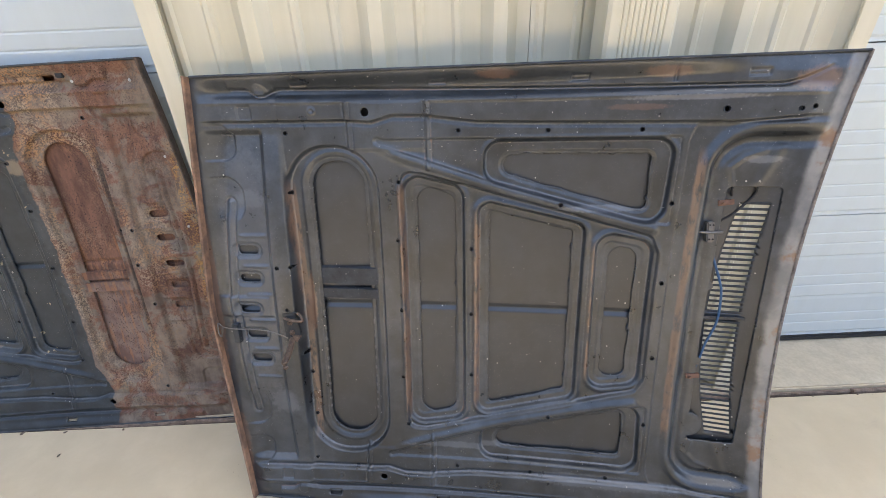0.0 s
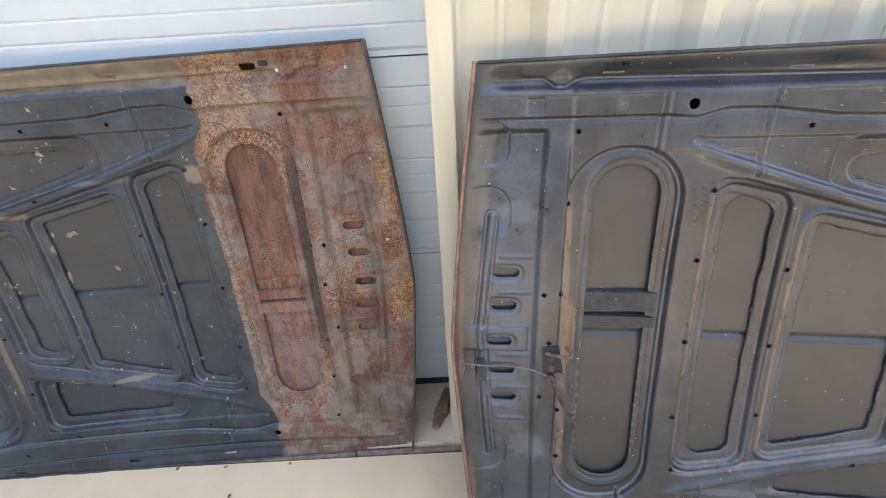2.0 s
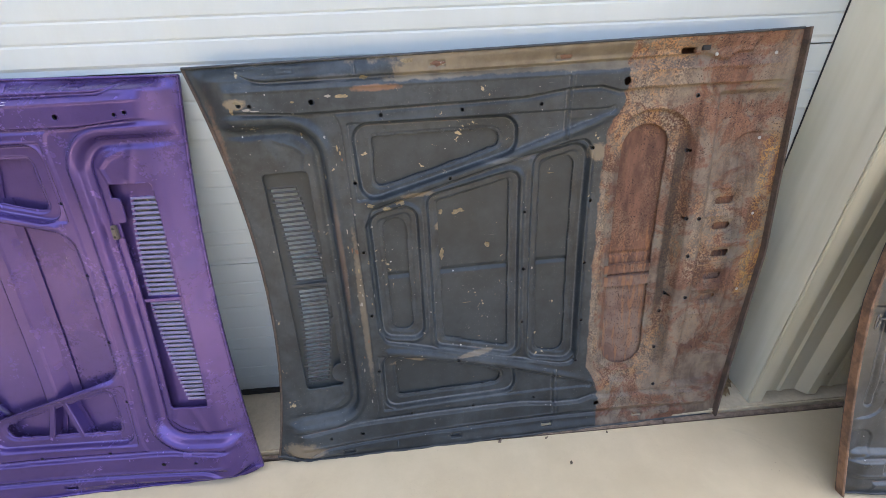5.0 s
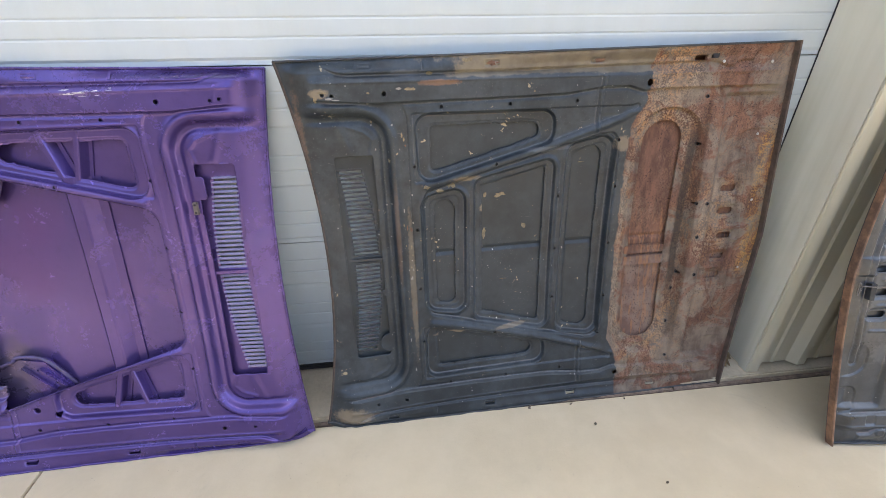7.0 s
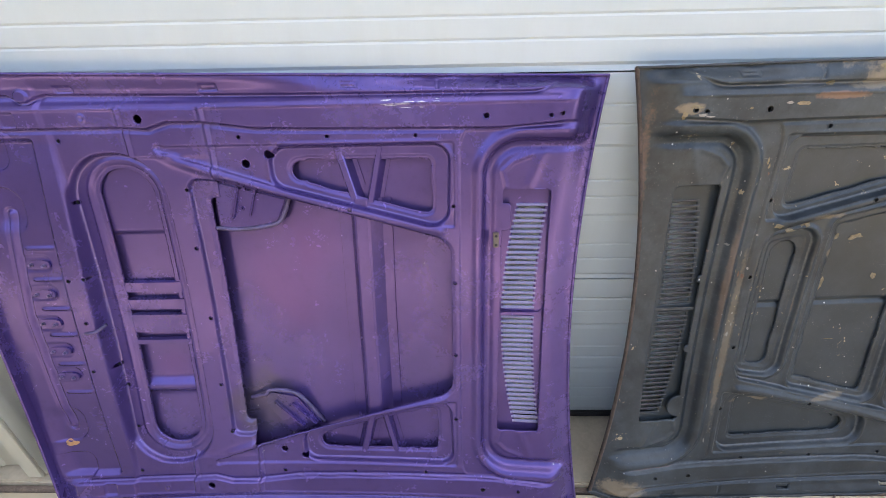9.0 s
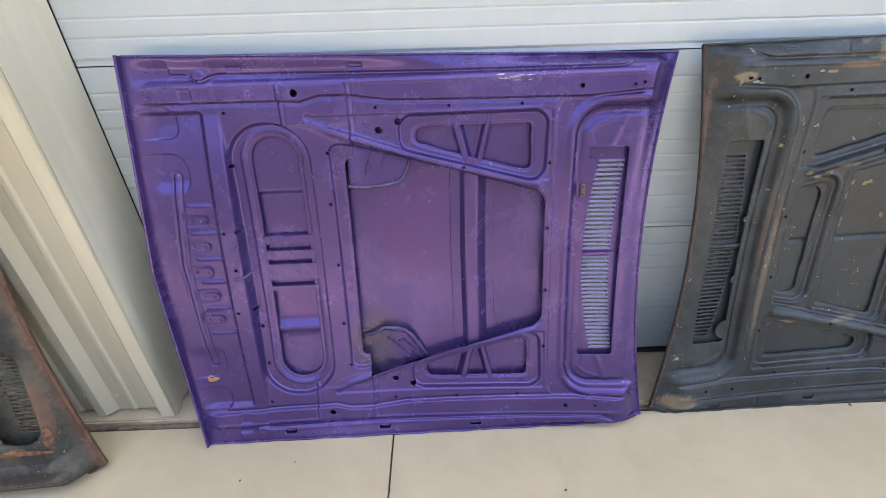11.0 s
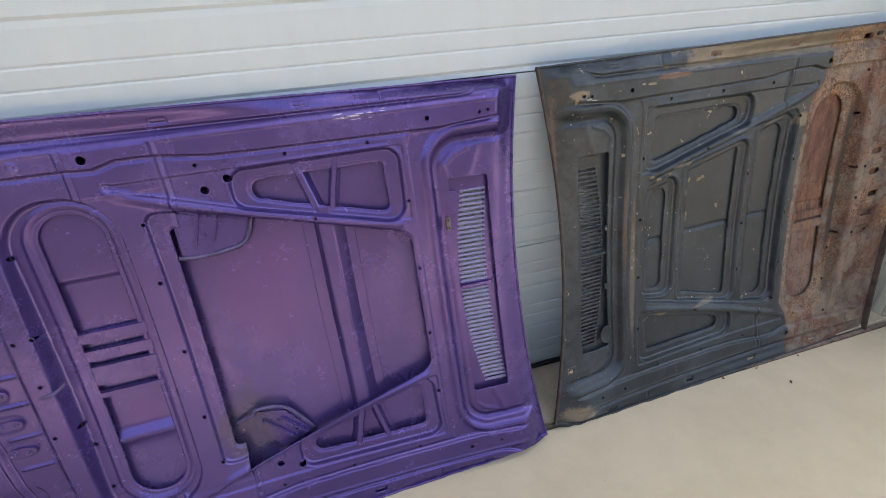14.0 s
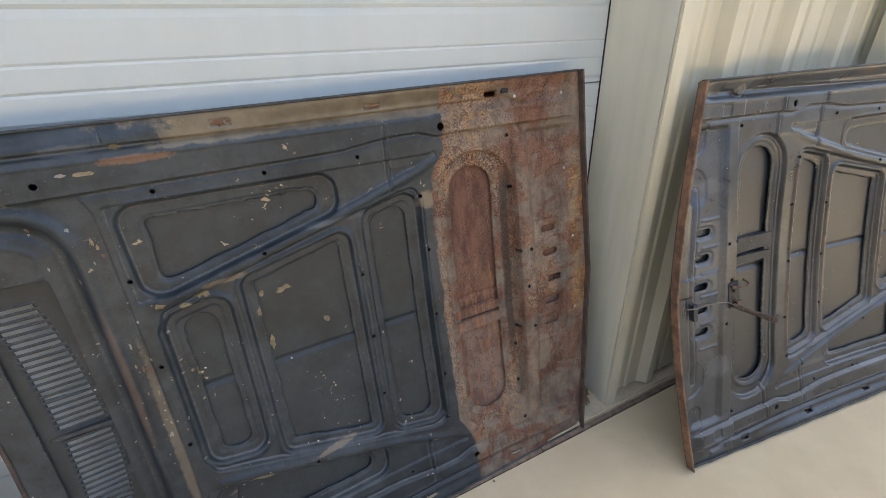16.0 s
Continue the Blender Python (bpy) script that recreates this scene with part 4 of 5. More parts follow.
def purple_bay(a, b):
    """The bay of the purple hood, with a bite beside the nozzle plate."""
    d = sd_poly(a, b, LOUVRE, 0.010)
    return np.maximum(d, -sd_box(a, b, 0.520, 0.584, 0.254, 0.327, 0.012))


def hood(name, label, style, m, material, flip=False, lip=MAT_RUST, slat=None, skin_mat=None, plan=None, fitting=None, hem=None):
    thing = tagged(new(name), label, "car hood", "hoods leaning on the building")
    thing.matrix_world = m
    f = -1 if flip else 1
    fitting = fitting or material
    far = style == "far"
    bays = ([lambda a, b, c=box: sd_box(a, b, *c) for box in FAR_BAYS] if far else [louvre_bay if style == "dark" else purple_bay])
    opened = list(bays)
    if far:
        opened += [lambda a, b, p=pts: sd_poly(a, b, p, 0.03) for pts in FAR_WINDOWS]
    else:
        opened += [lambda a, b: sd_box(a, b, *WINDOW_A)]
        if style == "purple":
            opened += [big_window]
        else:
            opened += [lambda a, b, p=p, r=r: sd_poly(a, b, p, r) + ragged(a, b) for p, r in ((WINDOW_B, 0.035), (WINDOW_C, 0.014), (WINDOW_D, 0.03))]
        opened += [lambda a, b: window_e(a, b) + ragged(a, b), lambda a, b: window_e(a, -b) + ragged(a, b)]
        opened += [lambda a, b, c=c: capsule(a, b, c[0], c[1], 0.0185, 0.0125) for c in (LATCH_SLOTS[:0] if style == "purple" else LATCH_SLOTS)]
        opened += [lambda a, b, c=c: sd_box(a, b, c - 0.019, c + 0.019, -0.633, -0.622, 0.002) for c in SLOTS_A]
        if flip:
            opened += [lambda a, b: sd_box(a, b, -0.52, -0.482, 0.613, 0.628, 0.002)]
        opened += [lambda a, b, u=u: np.hypot(a + 0.337, b - u * 0.552) - 0.0105 for u in (1, -1)]
        if style == "purple":
            opened += [lambda a, b, c=c: np.hypot(a - c[0], b - c[1]) - 0.0105 for c in ((-0.098, 0.438), (-0.037, 0.461), (-0.102, -0.439), (-0.039, -0.462))]
        if style != "purple":
            opened.append(lambda a, b: hole_field(a, b, SMALL_HOLES))
        else:
            opened.append(lambda a, b: hole_field(a, b, [p for p in SMALL_HOLES if big_window(np.array(p[0]), np.array(p[1])) > 0.006]))
        opened.append(lambda a, b: hole_field(a, b, BIG_HOLES) - 0.0018)
    form = relief_far if far else relief
    height = lambda a, b: plan.fade(form(a, b, style) + plan.sits(a, b), a, b)  # noqa: E731
    child("inner_panel", grid_sheet("inner_panel", plan, 320 if far else 680, 260 if far else 560, height, opened, material, flip=flip), thing)

    def skin(a, b):
        if far:
            h = far_bowl(a, b) - 0.050
        elif style == "purple":
            h = bowl(a, b) - 0.052 + 0.010 * smooth((a - 0.47) / 0.06) + 0.050 * smooth((-0.61 - a) / 0.04)
            h = h + 0.012 * smooth((-0.25 - a) / 0.09) + 0.009 * inside(sd_box(a, b, -0.60, -0.30, 0.248, 0.52, 0.01), 0.010) + 0.014 * hump(b + 0.234, 0.020) * smooth((-0.25 - a) / 0.03)
        else:
            h = bowl(a, b) - 0.034 - 0.003 * smooth((a - 0.47) / 0.06) + 0.030 * smooth((-0.60 - a) / 0.04)
            h = h - 0.008 * hump(b - 0.006, 0.006) * smooth((0.50 - a) / 0.05)
        return np.minimum(plan.fade(h + plan.sits(a, b), a, b, 0.007), height(a, b) - 0.0045)

    if far:
        slots = [lambda a, b, c=c: sd_box(a, b, c[0] + 0.034, c[1] - 0.006, c[2] + 0.012, c[3] - 0.012, 0.01) for c in FAR_BAYS]
    else:
        slots = [slat_field]
    child("outer_skin", grid_sheet("outer_skin", plan, 260, 220, skin, slots, skin_mat or material, flip=flip), thing)
    # louvre slats: rounded ribs across the slots
    slats = []
    if far:
        for a0, a1, b0, b1, _ in FAR_BAYS:
            n = int((b1 - b0 - 0.024) / 0.0145)
            slats += [(a0 + 0.028, a1 - 0.002, b0 + 0.012 + k * (b1 - b0 - 0.024) / n) for k in range(n + 1)]
    else:
        for k in range(46):
            b = 0.3205 - k * 0.01487
            a0, a1 = slat_ends(b)
            if abs(b - 0.008) > 0.008:
                slats.append((a0 - 0.006, a1 + 0.006, b))
    blade, turn = (0.0047, -26) if style == "purple" else (0.0034, 6)
    ring = [(blade * math.cos(t), 0.0016 * math.sin(t)) for t in np.linspace(0, math.pi, 7)]
    bm = extrude_profile([(-y, z) for z, y in ring] + [(0.0008, -blade), (0.0008, blade)], "x", -0.5, 0.5)
    bmesh.ops.recalc_face_normals(bm, faces=bm.faces)
    rib = bpy.data.meshes.new("louvre_slat")
    bm.to_mesh(rib)
    bm.free()
    rib.materials.append(slat or fitting)
    for a0, a1, b in slats:
        o = child("louvre_slat", rib, thing)
        mid_a = (a0 + a1) / 2
        lean = float(skin(np.array(a1), np.array(b)) - skin(np.array(a0), np.array(b))) / (a1 - a0)
        o.location, o.scale = (f * mid_a, -float(skin(np.array(mid_a), np.array(b))), b), (a1 - a0, 1, 1)
        o.rotation_euler = (radians(turn), 0, -f * math.atan(lean))
    # folded edge of the nose, standing towards the viewer
    bs = np.linspace(-0.654, float(plan.top(-0.82)), 60)
    verts, faces = [], []
    for b in bs:
        x, lev = plan.nose(b), float(plan.rim(plan.nose(b), b))
        for dx, y in ((-0.004, 0.006), (-0.004, -0.020), (-0.001, -0.0225), (0.003, -0.020), (0.003, 0.006)):
            verts.append((f * (x + dx), y - lev, b))
    for k in range(len(bs) - 1):
        faces += [(5 * k + c, 5 * k + (c + 1) % 5, 5 * k + 5 + (c + 1) % 5, 5 * k + 5 + c) for c in range(5)]
    faces += [(0, 1, 2, 3, 4), tuple(5 * (len(bs) - 1) + c for c in range(4, -1, -1))]
    child("nose_lip", mesh_of("nose_lip", verts, faces, lip), thing, "folded front edge")
    # hem along both sides and the cowl
    for b_side in (1, -1):
        verts, faces = [], []
        aa = np.linspace(float(plan.nose(0.65)) + 0.004, float(plan.cowl(0.65)) - 0.002, 70)
        for x in aa:
            edge = float(plan.top(x)) if b_side > 0 else float(plan.foot(x))
            lev = float(plan.rim(np.array(x), np.array(b_side * edge)))
            wob = -lev + 0.0012 * math.sin(x * 31) + 0.001 * math.sin(x * 77)
            for y, db in ((0.007, 0.0), (-0.004, 0.0), (-0.006, 0.004), (-0.003, 0.0065), (0.007, 0.006)):
                verts.append((f * x, y + wob, b_side * (edge - 0.004 + db)))
        for k in range(len(aa) - 1):
            faces += [(5 * k + c, 5 * k + (c + 1) % 5, 5 * k + 5 + (c + 1) % 5, 5 * k + 5 + c) for c in range(5)]
        child("side_hem", mesh_of("side_hem", verts, faces, lip if far else fitting, True), thing)
    verts, faces = [], []
    bs = np.linspace(-float(plan.foot(0.78)), float(plan.top(0.80)), 60)
    for b in bs:
        x, lev = plan.cowl(b), float(plan.rim(plan.cowl(b), b))
        for dx, y in ((-0.004, 0.007), (-0.004, -0.003), (0.0, -0.005), (0.0035, -0.002), (0.003, 0.007)):
            verts.append((f * (x + dx), y - lev, b))
    for k in range(len(bs) - 1):
        faces += [(5 * k + c, 5 * k + (c + 1) % 5, 5 * k + 5 + (c + 1) % 5, 5 * k + 5 + c) for c in range(5)]
    child("cowl_hem", mesh_of("cowl_hem", verts, faces, hem or fitting, True), thing)
    # punched holes
    if not far:
        hole = ring_mesh("punched_hole", 0.0048, fitting)
        big = ring_mesh("punched_hole", 0.0065, fitting)
        for a, b in SMALL_HOLES:
            if style == "purple" and big_window(np.array(a), np.array(b)) < 0.006:
                continue
            o = child("punched_hole", hole, thing)
            o.location = (f * a, -float(height(np.array(a), np.array(b))), b)
        for a, b in BIG_HOLES:
            o = child("punched_hole", big, thing)
            o.location = (f * a, -float(height(np.array(a), np.array(b))), b)
        # Y bracket that divides the louvre bay
        w0 = float(height(np.array(0.545), np.array(0.008)))
        bm = bmesh.new()
        for p0, p1, wd in (((0.552, 0.008), (0.680, 0.008), 0.0045), ((0.672, 0.008), (0.700, 0.036), 0.004), ((0.672, 0.008), (0.700, -0.022), 0.004)):
            dx, dz = p1[0] - p0[0], p1[1] - p0[1]
            L = math.hypot(dx, dz)
            bmesh.ops.create_cube(bm, size=1, matrix=Matrix.Translation((f * (p0[0] + p1[0]) / 2, -w0 + 0.006, (p0[1] + p1[1]) / 2)) @ Matrix.Rotation(-f * math.atan2(dz, dx), 4, "Y") @ Matrix.Diagonal((L, 0.006, 2 * wd, 1)))
        part("louvre_bracket", bm, fitting, thing)
    return thing


def cross_bars(thing, plan, f, rows, a0, a1, material, height=0.012):
    """Pressed bars that bridge the front window."""
    for b0, b1 in rows:
        mid = (b0 + b1) / 2
        top = float(bowl(np.array(-0.435), np.array(mid)) + plan.sits(-0.435, mid)) - 0.0185
        pts = [(-top + height, b0), (-top, b0 + 0.004), (-top, b1 - 0.004), (-top + height, b1)]
        part("cross_bar", extrude_profile(pts, "x", f * a0, f * a1), material, thing)


def place(o, u, v):
    """The pose of a hood from its middle, its lengthwise and its upright direction."""
    u, v = Vector(u).normalized(), Vector(v)
    v = (v - v.dot(u) * u).normalized()
    y = v.cross(u)
    m = Matrix((u, y, v)).transposed().to_4x4()
    m.translation = o
    return m


H1 = place((2.6002, 1.9709, 0.6304), (0.9895, -0.1448, 0.006), (0.036, 0.2463, 0.9685))
H2 = place((0.80, 2.316, 0.637), (0.9997, 0.025, 0.003), (-0.0038, 0.1522, 0.9883))
H3 = place((-0.872, 2.279, 0.630), (0.9999, 0.0151, 0.0), (-0.0034, 0.2254, 0.9743))
H4 = place((-2.775, 1.972, 0.640), (0.989, 0.148, 0.0), (-0.02, 0.1409, 0.9900))

PLAN_1 = Plan(-0.830, 0.734, 0.046, (0.640, 0.660), (0.092, 0.072, 0.040, 0.055), (0.0030, -0.0097, -0.0079))
PLAN_2 = Plan(-0.862, 0.742, 0.074, (0.662, 0.640), (0.052, 0.056, 0.018, 0.060), (-0.0031, 0.0173, -0.0198))
PLAN_3 = Plan(-0.858, 0.764, 0.046, (0.662, 0.634), (0.045, 0.042, 0.004, 0.036), (-0.0090, 0.0279, -0.0120))
PLAN_4 = Plan(-0.858, 0.720, 0.060, (0.654, 0.654), (0.040, 0.060, 0.0, 0.0))
hood_1 = hood("car_hood", "dark worn steel car hood, rusty edged, inside out, against wall", "dark", H1, MAT_H1, lip=MAT_LIP, skin_mat=MAT_H1_SKIN, fitting=MAT_H1_FIT, hem=MAT_LIP_GREY, plan=PLAN_1)
hood_2 = hood("car_hood", "charcoal car hood with rusty brown front third, against white door", "dark", H2, MAT_H2, flip=True, lip=MAT_LIP_DARK, skin_mat=MAT_H2_SKIN, fitting=MAT_H2_FIT, hem=MAT_LIP_DARK, plan=PLAN_2)
hood_3 = hood("car_hood", "purple painted car hood with cut-out inner frame, against white door", "purple", H3, MAT_PURPLE, lip=MAT_PURPLE_FIT, skin_mat=MAT_PURPLE_SKIN, slat=MAT_LAVENDER, fitting=MAT_PURPLE_FIT, plan=PLAN_3)
hood_4 = hood("car_hood", "grey car hood with rust round two louvre bays, against wall", "far", H4, MAT_H4, fitting=MAT_H4_FIT, hem=MAT_RUST, plan=PLAN_4)
cross_bars(hood_1, PLAN_1, 1, ((0.070, 0.126), (0.026, 0.062)), -0.535, -0.340, MAT_H1_FIT)
cross_bars(hood_2, PLAN_2, -1, ((-0.062, -0.026), (-0.110, -0.068)), -0.535, -0.340, MAT_H2_SKIN)
cross_bars(hood_3, PLAN_3, 1, ((0.076, 0.112), (0.022, 0.060), (-0.051, 0.012), (-0.090, -0.068)), -0.54, -0.335, MAT_PURPLE_FIT)


# ---- fittings on the hoods ----
def plate(name, thing, pts, w0, w1, material, label="", bevel=0.0):
    """A flat plate with the outline pts (a, b) that stands from w0 to w1."""
    bm = extrude_profile(pts, "y", -w1, -w0)
    if bevel:
        bmesh.ops.bevel(bm, geom=[e for e in bm.edges], offset=bevel, segments=2, affect="EDGES")
    return part(name, bm, material, thing, label)


def bolt(thing, a, b, w, r=0.007, material=None, name="bolt"):
    bm = bmesh.new()
    bmesh.ops.create_cone(bm, cap_ends=True, segments=14, radius1=r * 1.35, radius2=r * 1.25, depth=0.002, matrix=pose(a, -w - 0.001, b, 90))
    bmesh.ops.create_cone(bm, cap_ends=True, segments=6, radius1=r * 0.9, radius2=r * 0.8, depth=0.006, matrix=pose(a, -w - 0.005, b, 90))
    return part(name, bm, material or MAT_STEEL, thing)


PLANS = {"dark": PLAN_1, "rusty": PLAN_2, "purple": PLAN_3}


def level(style, a, b):
    a, b, plan = np.array(float(a)), np.array(float(b)), PLANS[style]
    return float(plan.fade(relief(a, b, style) + plan.sits(a, b), a, b))


def oval(ca, cb, ha, hb, n=20):
    return [(ca + ha * math.copysign(abs(math.cos(g)) ** 0.7, math.cos(g)), cb + hb * math.copysign(abs(math.sin(g)) ** 0.7, math.sin(g))) for g in (2 * math.pi * k / n for k in range(n))]


MAT_LATCH = plain("brown_worn_steel", (0.125, 0.085, 0.062), 0.7, 0.3, vary=0.25, scale=60)


# dark hood: latch with hook, spring wire and pull, louvre hose with clips
w = level("dark", -0.590, -0.06)
latch = plate("latch_bracket", hood_1, [(-0.612, 0.000), (-0.572, 0.004), (-0.560, -0.060), (-0.566, -0.088), (-0.606, -0.088)], w - 0.006, w + 0.004, MAT_H1_FIT, "dark steel latch bracket", 0.001)
for a, b in ((-0.590, -0.028), (-0.586, -0.058)):
    bolt(latch, a, b, w + 0.004, 0.006, MAT_LATCH)
child("latch_hook", tube_mesh("latch_hook", [(-0.588, -w - 0.004, -0.080), (-0.577, -w - 0.040, -0.088), (-0.567, -w - 0.080, -0.094), (-0.562, -w - 0.108, -0.097)], 0.0085, MAT_LATCH, 9), hood_1, "rusty steel hook rod")
for off in (0.008, -0.008):
    child("hook_tine", tube_mesh("hook_tine", [(-0.565, -w - 0.098, -0.096), (-0.560, -w - 0.112, -0.097 + off), (-0.554, -w - 0.122, -0.096 + off), (-0.547, -w - 0.118, -0.092 + off)], 0.0040, MAT_LATCH), hood_1)
child("latch_lever", tube_mesh("latch_lever", [(-0.604, -w - 0.008, -0.012), (-0.575, -w - 0.018, -0.014), (-0.545, -w - 0.020, -0.013), (-0.548, -w - 0.016, 0.000), (-0.560, -w - 0.012, 0.008)], 0.0042, MAT_LATCH), hood_1, "bent steel safety lever")
plate("latch_wing", hood_1, [(-0.585, -0.064), (-0.556, -0.066), (-0.572, -0.086)], w + 0.004, w + 0.012, MAT_LATCH, "", 0.001)
child("pull_wire", tube_mesh("pull_wire", [(-0.800, -level("dark", -0.800, -0.05) - 0.018, -0.048), (-0.760, -level("dark", -0.760, -0.05) - 0.022, -0.047), (-0.690, -w - 0.014, -0.050), (-0.635, -w - 0.016, -0.056), (-0.597, -w - 0.012, -0.074)], 0.0019, MAT_STEEL), hood_1, "thin grey steel wire")
wn_ = level("dark", -0.800, -0.05)
child("pull_loop", tube_mesh("pull_loop", [(-0.800, -wn_ - 0.016, -0.048), (-0.810, -wn_ - 0.020, -0.036), (-0.812, -wn_ - 0.020, -0.066), (-0.806, -wn_ - 0.018, -0.078), (-0.800, -wn_ - 0.016, -0.052)], 0.0021, MAT_STEEL), hood_1)
wg = level("dark", -0.758, -0.07)
plate("wire_guide", hood_1, [(-0.770, -0.039), (-0.751, -0.039), (-0.749, -0.098), (-0.765, -0.097)], wg - 0.006, wg + 0.014, MAT_H1_FIT, "dark steel wire guide", 0.001)
lw = level("dark", 0.575, 0.1)
HOSE = [(0.581, 0.340), (0.577, 0.366), (0.604, 0.382), (0.636, 0.352), (0.598, 0.296), (0.557, 0.258), (0.559, 0.184)]
child("hose", tube_mesh("hose", [(a, -lw + 0.004 - 0.010 * math.sin(i), b) for i, (a, b) in enumerate(HOSE)], 0.0032, MAT_BLACK), hood_1, "thin black washer hose")
HOSE = [(0.559, 0.184), (0.583, 0.120), (0.594, 0.078), (0.597, -0.002), (0.580, -0.070), (0.574, -0.104), (0.557, -0.165)]
child("hose", tube_mesh("hose", [(a, -lw + 0.006 - 0.006 * math.sin(i), b) for i, (a, b) in enumerate(HOSE)], 0.0032, MAT_BLUE), hood_1, "thin blue washer hose")
for a, b in ((0.562, 0.323), (0.550, -0.166)):
    wc = level("dark", a, b)
    plate("hose_clip", hood_1, [(a - 0.016, b + 0.006), (a + 0.020, b + 0.010), (a + 0.022, b - 0.003), (a - 0.014, b - 0.008)], wc - 0.004, wc + 0.004, MAT_RUST, "rusty steel hose clip", 0.001)
    bolt(hood_1, a - 0.006, b, wc + 0.004, 0.004, MAT_RUST)
wc = level("dark", 0.537, 0.248) + 0.010
nozzle = plate("nozzle_plate", hood_1, [(0.527, 0.276), (0.545, 0.276), (0.549, 0.222), (0.531, 0.222)], wc - 0.016, wc + 0.006, MAT_STEEL, "grey four-hole nozzle plate", 0.003)
for a, b in ((0.533, 0.268), (0.541, 0.268), (0.536, 0.231), (0.544, 0.231)):
    bm = bmesh.new()
    bmesh.ops.create_cone(bm, cap_ends=True, segments=10, radius1=0.0021, radius2=0.0021, depth=0.002, matrix=pose(a, -wc - 0.0065, b, 90))
    part("plate_hole", bm, MAT_DARK, nozzle)
child("nozzle_pipe", tube_mesh("nozzle_pipe", [(0.510, -wc - 0.001, 0.249), (0.537, -wc - 0.009, 0.249), (0.568, -wc - 0.001, 0.249)], 0.003, MAT_STEEL), hood_1)


# sealer that has squeezed out between skin and inner panel
def blobs(thing, f, edges, style, material, seed, gap=0.044):
    r = random.Random(seed)
    for (a0, b0), (a1, b1), n in edges:
        for _ in range(n):
            t = r.uniform(0.08, 0.92)
            a, b = a0 + (a1 - a0) * t, b0 + (b1 - b0) * t
            bm = bmesh.new()
            bmesh.ops.create_icosphere(bm, subdivisions=2, radius=1.0)
            for v in bm.verts:
                v.co *= 1 + 0.3 * noise.noise(v.co * 1.7 + Vector((t * 9, seed, 0)))
            along = math.atan2(b1 - b0, f * (a1 - a0))
            size = r.uniform(0.006, 0.012)
            wz = level(style, a, b) - 0.004
            bm.transform(pose(f * a, -wz, b, 0, -math.degrees(along), 0) @ Matrix.Diagonal((size, 0.004, size * 0.42, 1)))
            part("sealer_blob", bm, material, thing, smooth=True)


EDGES = [(WINDOW_B[1], WINDOW_B[2], 3), (WINDOW_C[1], WINDOW_C[2], 3), (WINDOW_C[2], WINDOW_C[3], 2), (WINDOW_D[1], WINDOW_D[2], 2), (WINDOW_E[0], WINDOW_E[1], 3), (WINDOW_E[1], WINDOW_E[2], 1)]
blobs(hood_1, 1, EDGES, "dark", MAT_H1_FIT, 3)
blobs(hood_2, -1, EDGES, "rusty", MAT_H2_FIT, 8)

# purple hood: lengthwise brace, skin stiffener, hinge boxes, latch strikers
def skin_w(a, b):
    return float(bowl(np.array(float(a)), np.array(float(b)))) + PLAN_3.sits(a, b) - 0.052


def hat_strip(name, parent, pts, half, up, label=""):
    """A pressed hat-section strip that follows pts (a, b) on the skin."""
    verts, faces = [], []
    rows = []
    for (a0, b0), (a1, b1) in zip(pts, pts[1:]):
        rows += [(a0 + (a1 - a0) * t, b0 + (b1 - b0) * t, a1 - a0, b1 - b0) for t in np.linspace(0, 1, 8)]
    for a, b, da, db in rows:
        length = math.hypot(da, db)
        na, nb = db / length, -da / length
        for t, w in ((-1.0, 0.0), (-0.98, 0.003), (-0.55, 0.003), (-0.36, up - 0.003), (-0.28, up), (0.12, up), (0.22, up - 0.003), (0.62, 0.003), (0.98, 0.003), (1.0, 0.0)):
            x, z = a + na * half * t, b + nb * half * t
            verts.append((x, -skin_w(x, z) - 0.0015 - w, z))
    for i in range(len(rows) - 1):
        faces += [(10 * i + c, 10 * i + c + 1, 10 * i + 11 + c, 10 * i + 10 + c) for c in range(9)]
    return child(name, mesh_of(name, verts, faces, MAT_PURPLE_FIT), parent, label)


brace = hat_strip("skin_brace", hood_3, [(0.194, -0.330), (0.190, 0.0), (0.194, 0.340)], 0.074, 0.032, "purple hat-section skin brace")
for up in (1, -1):
    hat_strip("brace_arm", brace, [(0.176, up * 0.330), (0.139, up * 0.475)], 0.034, 0.030)
    hat_strip("brace_arm", brace, [(0.216, up * 0.330), (0.250, up * 0.475)], 0.028, 0.030)


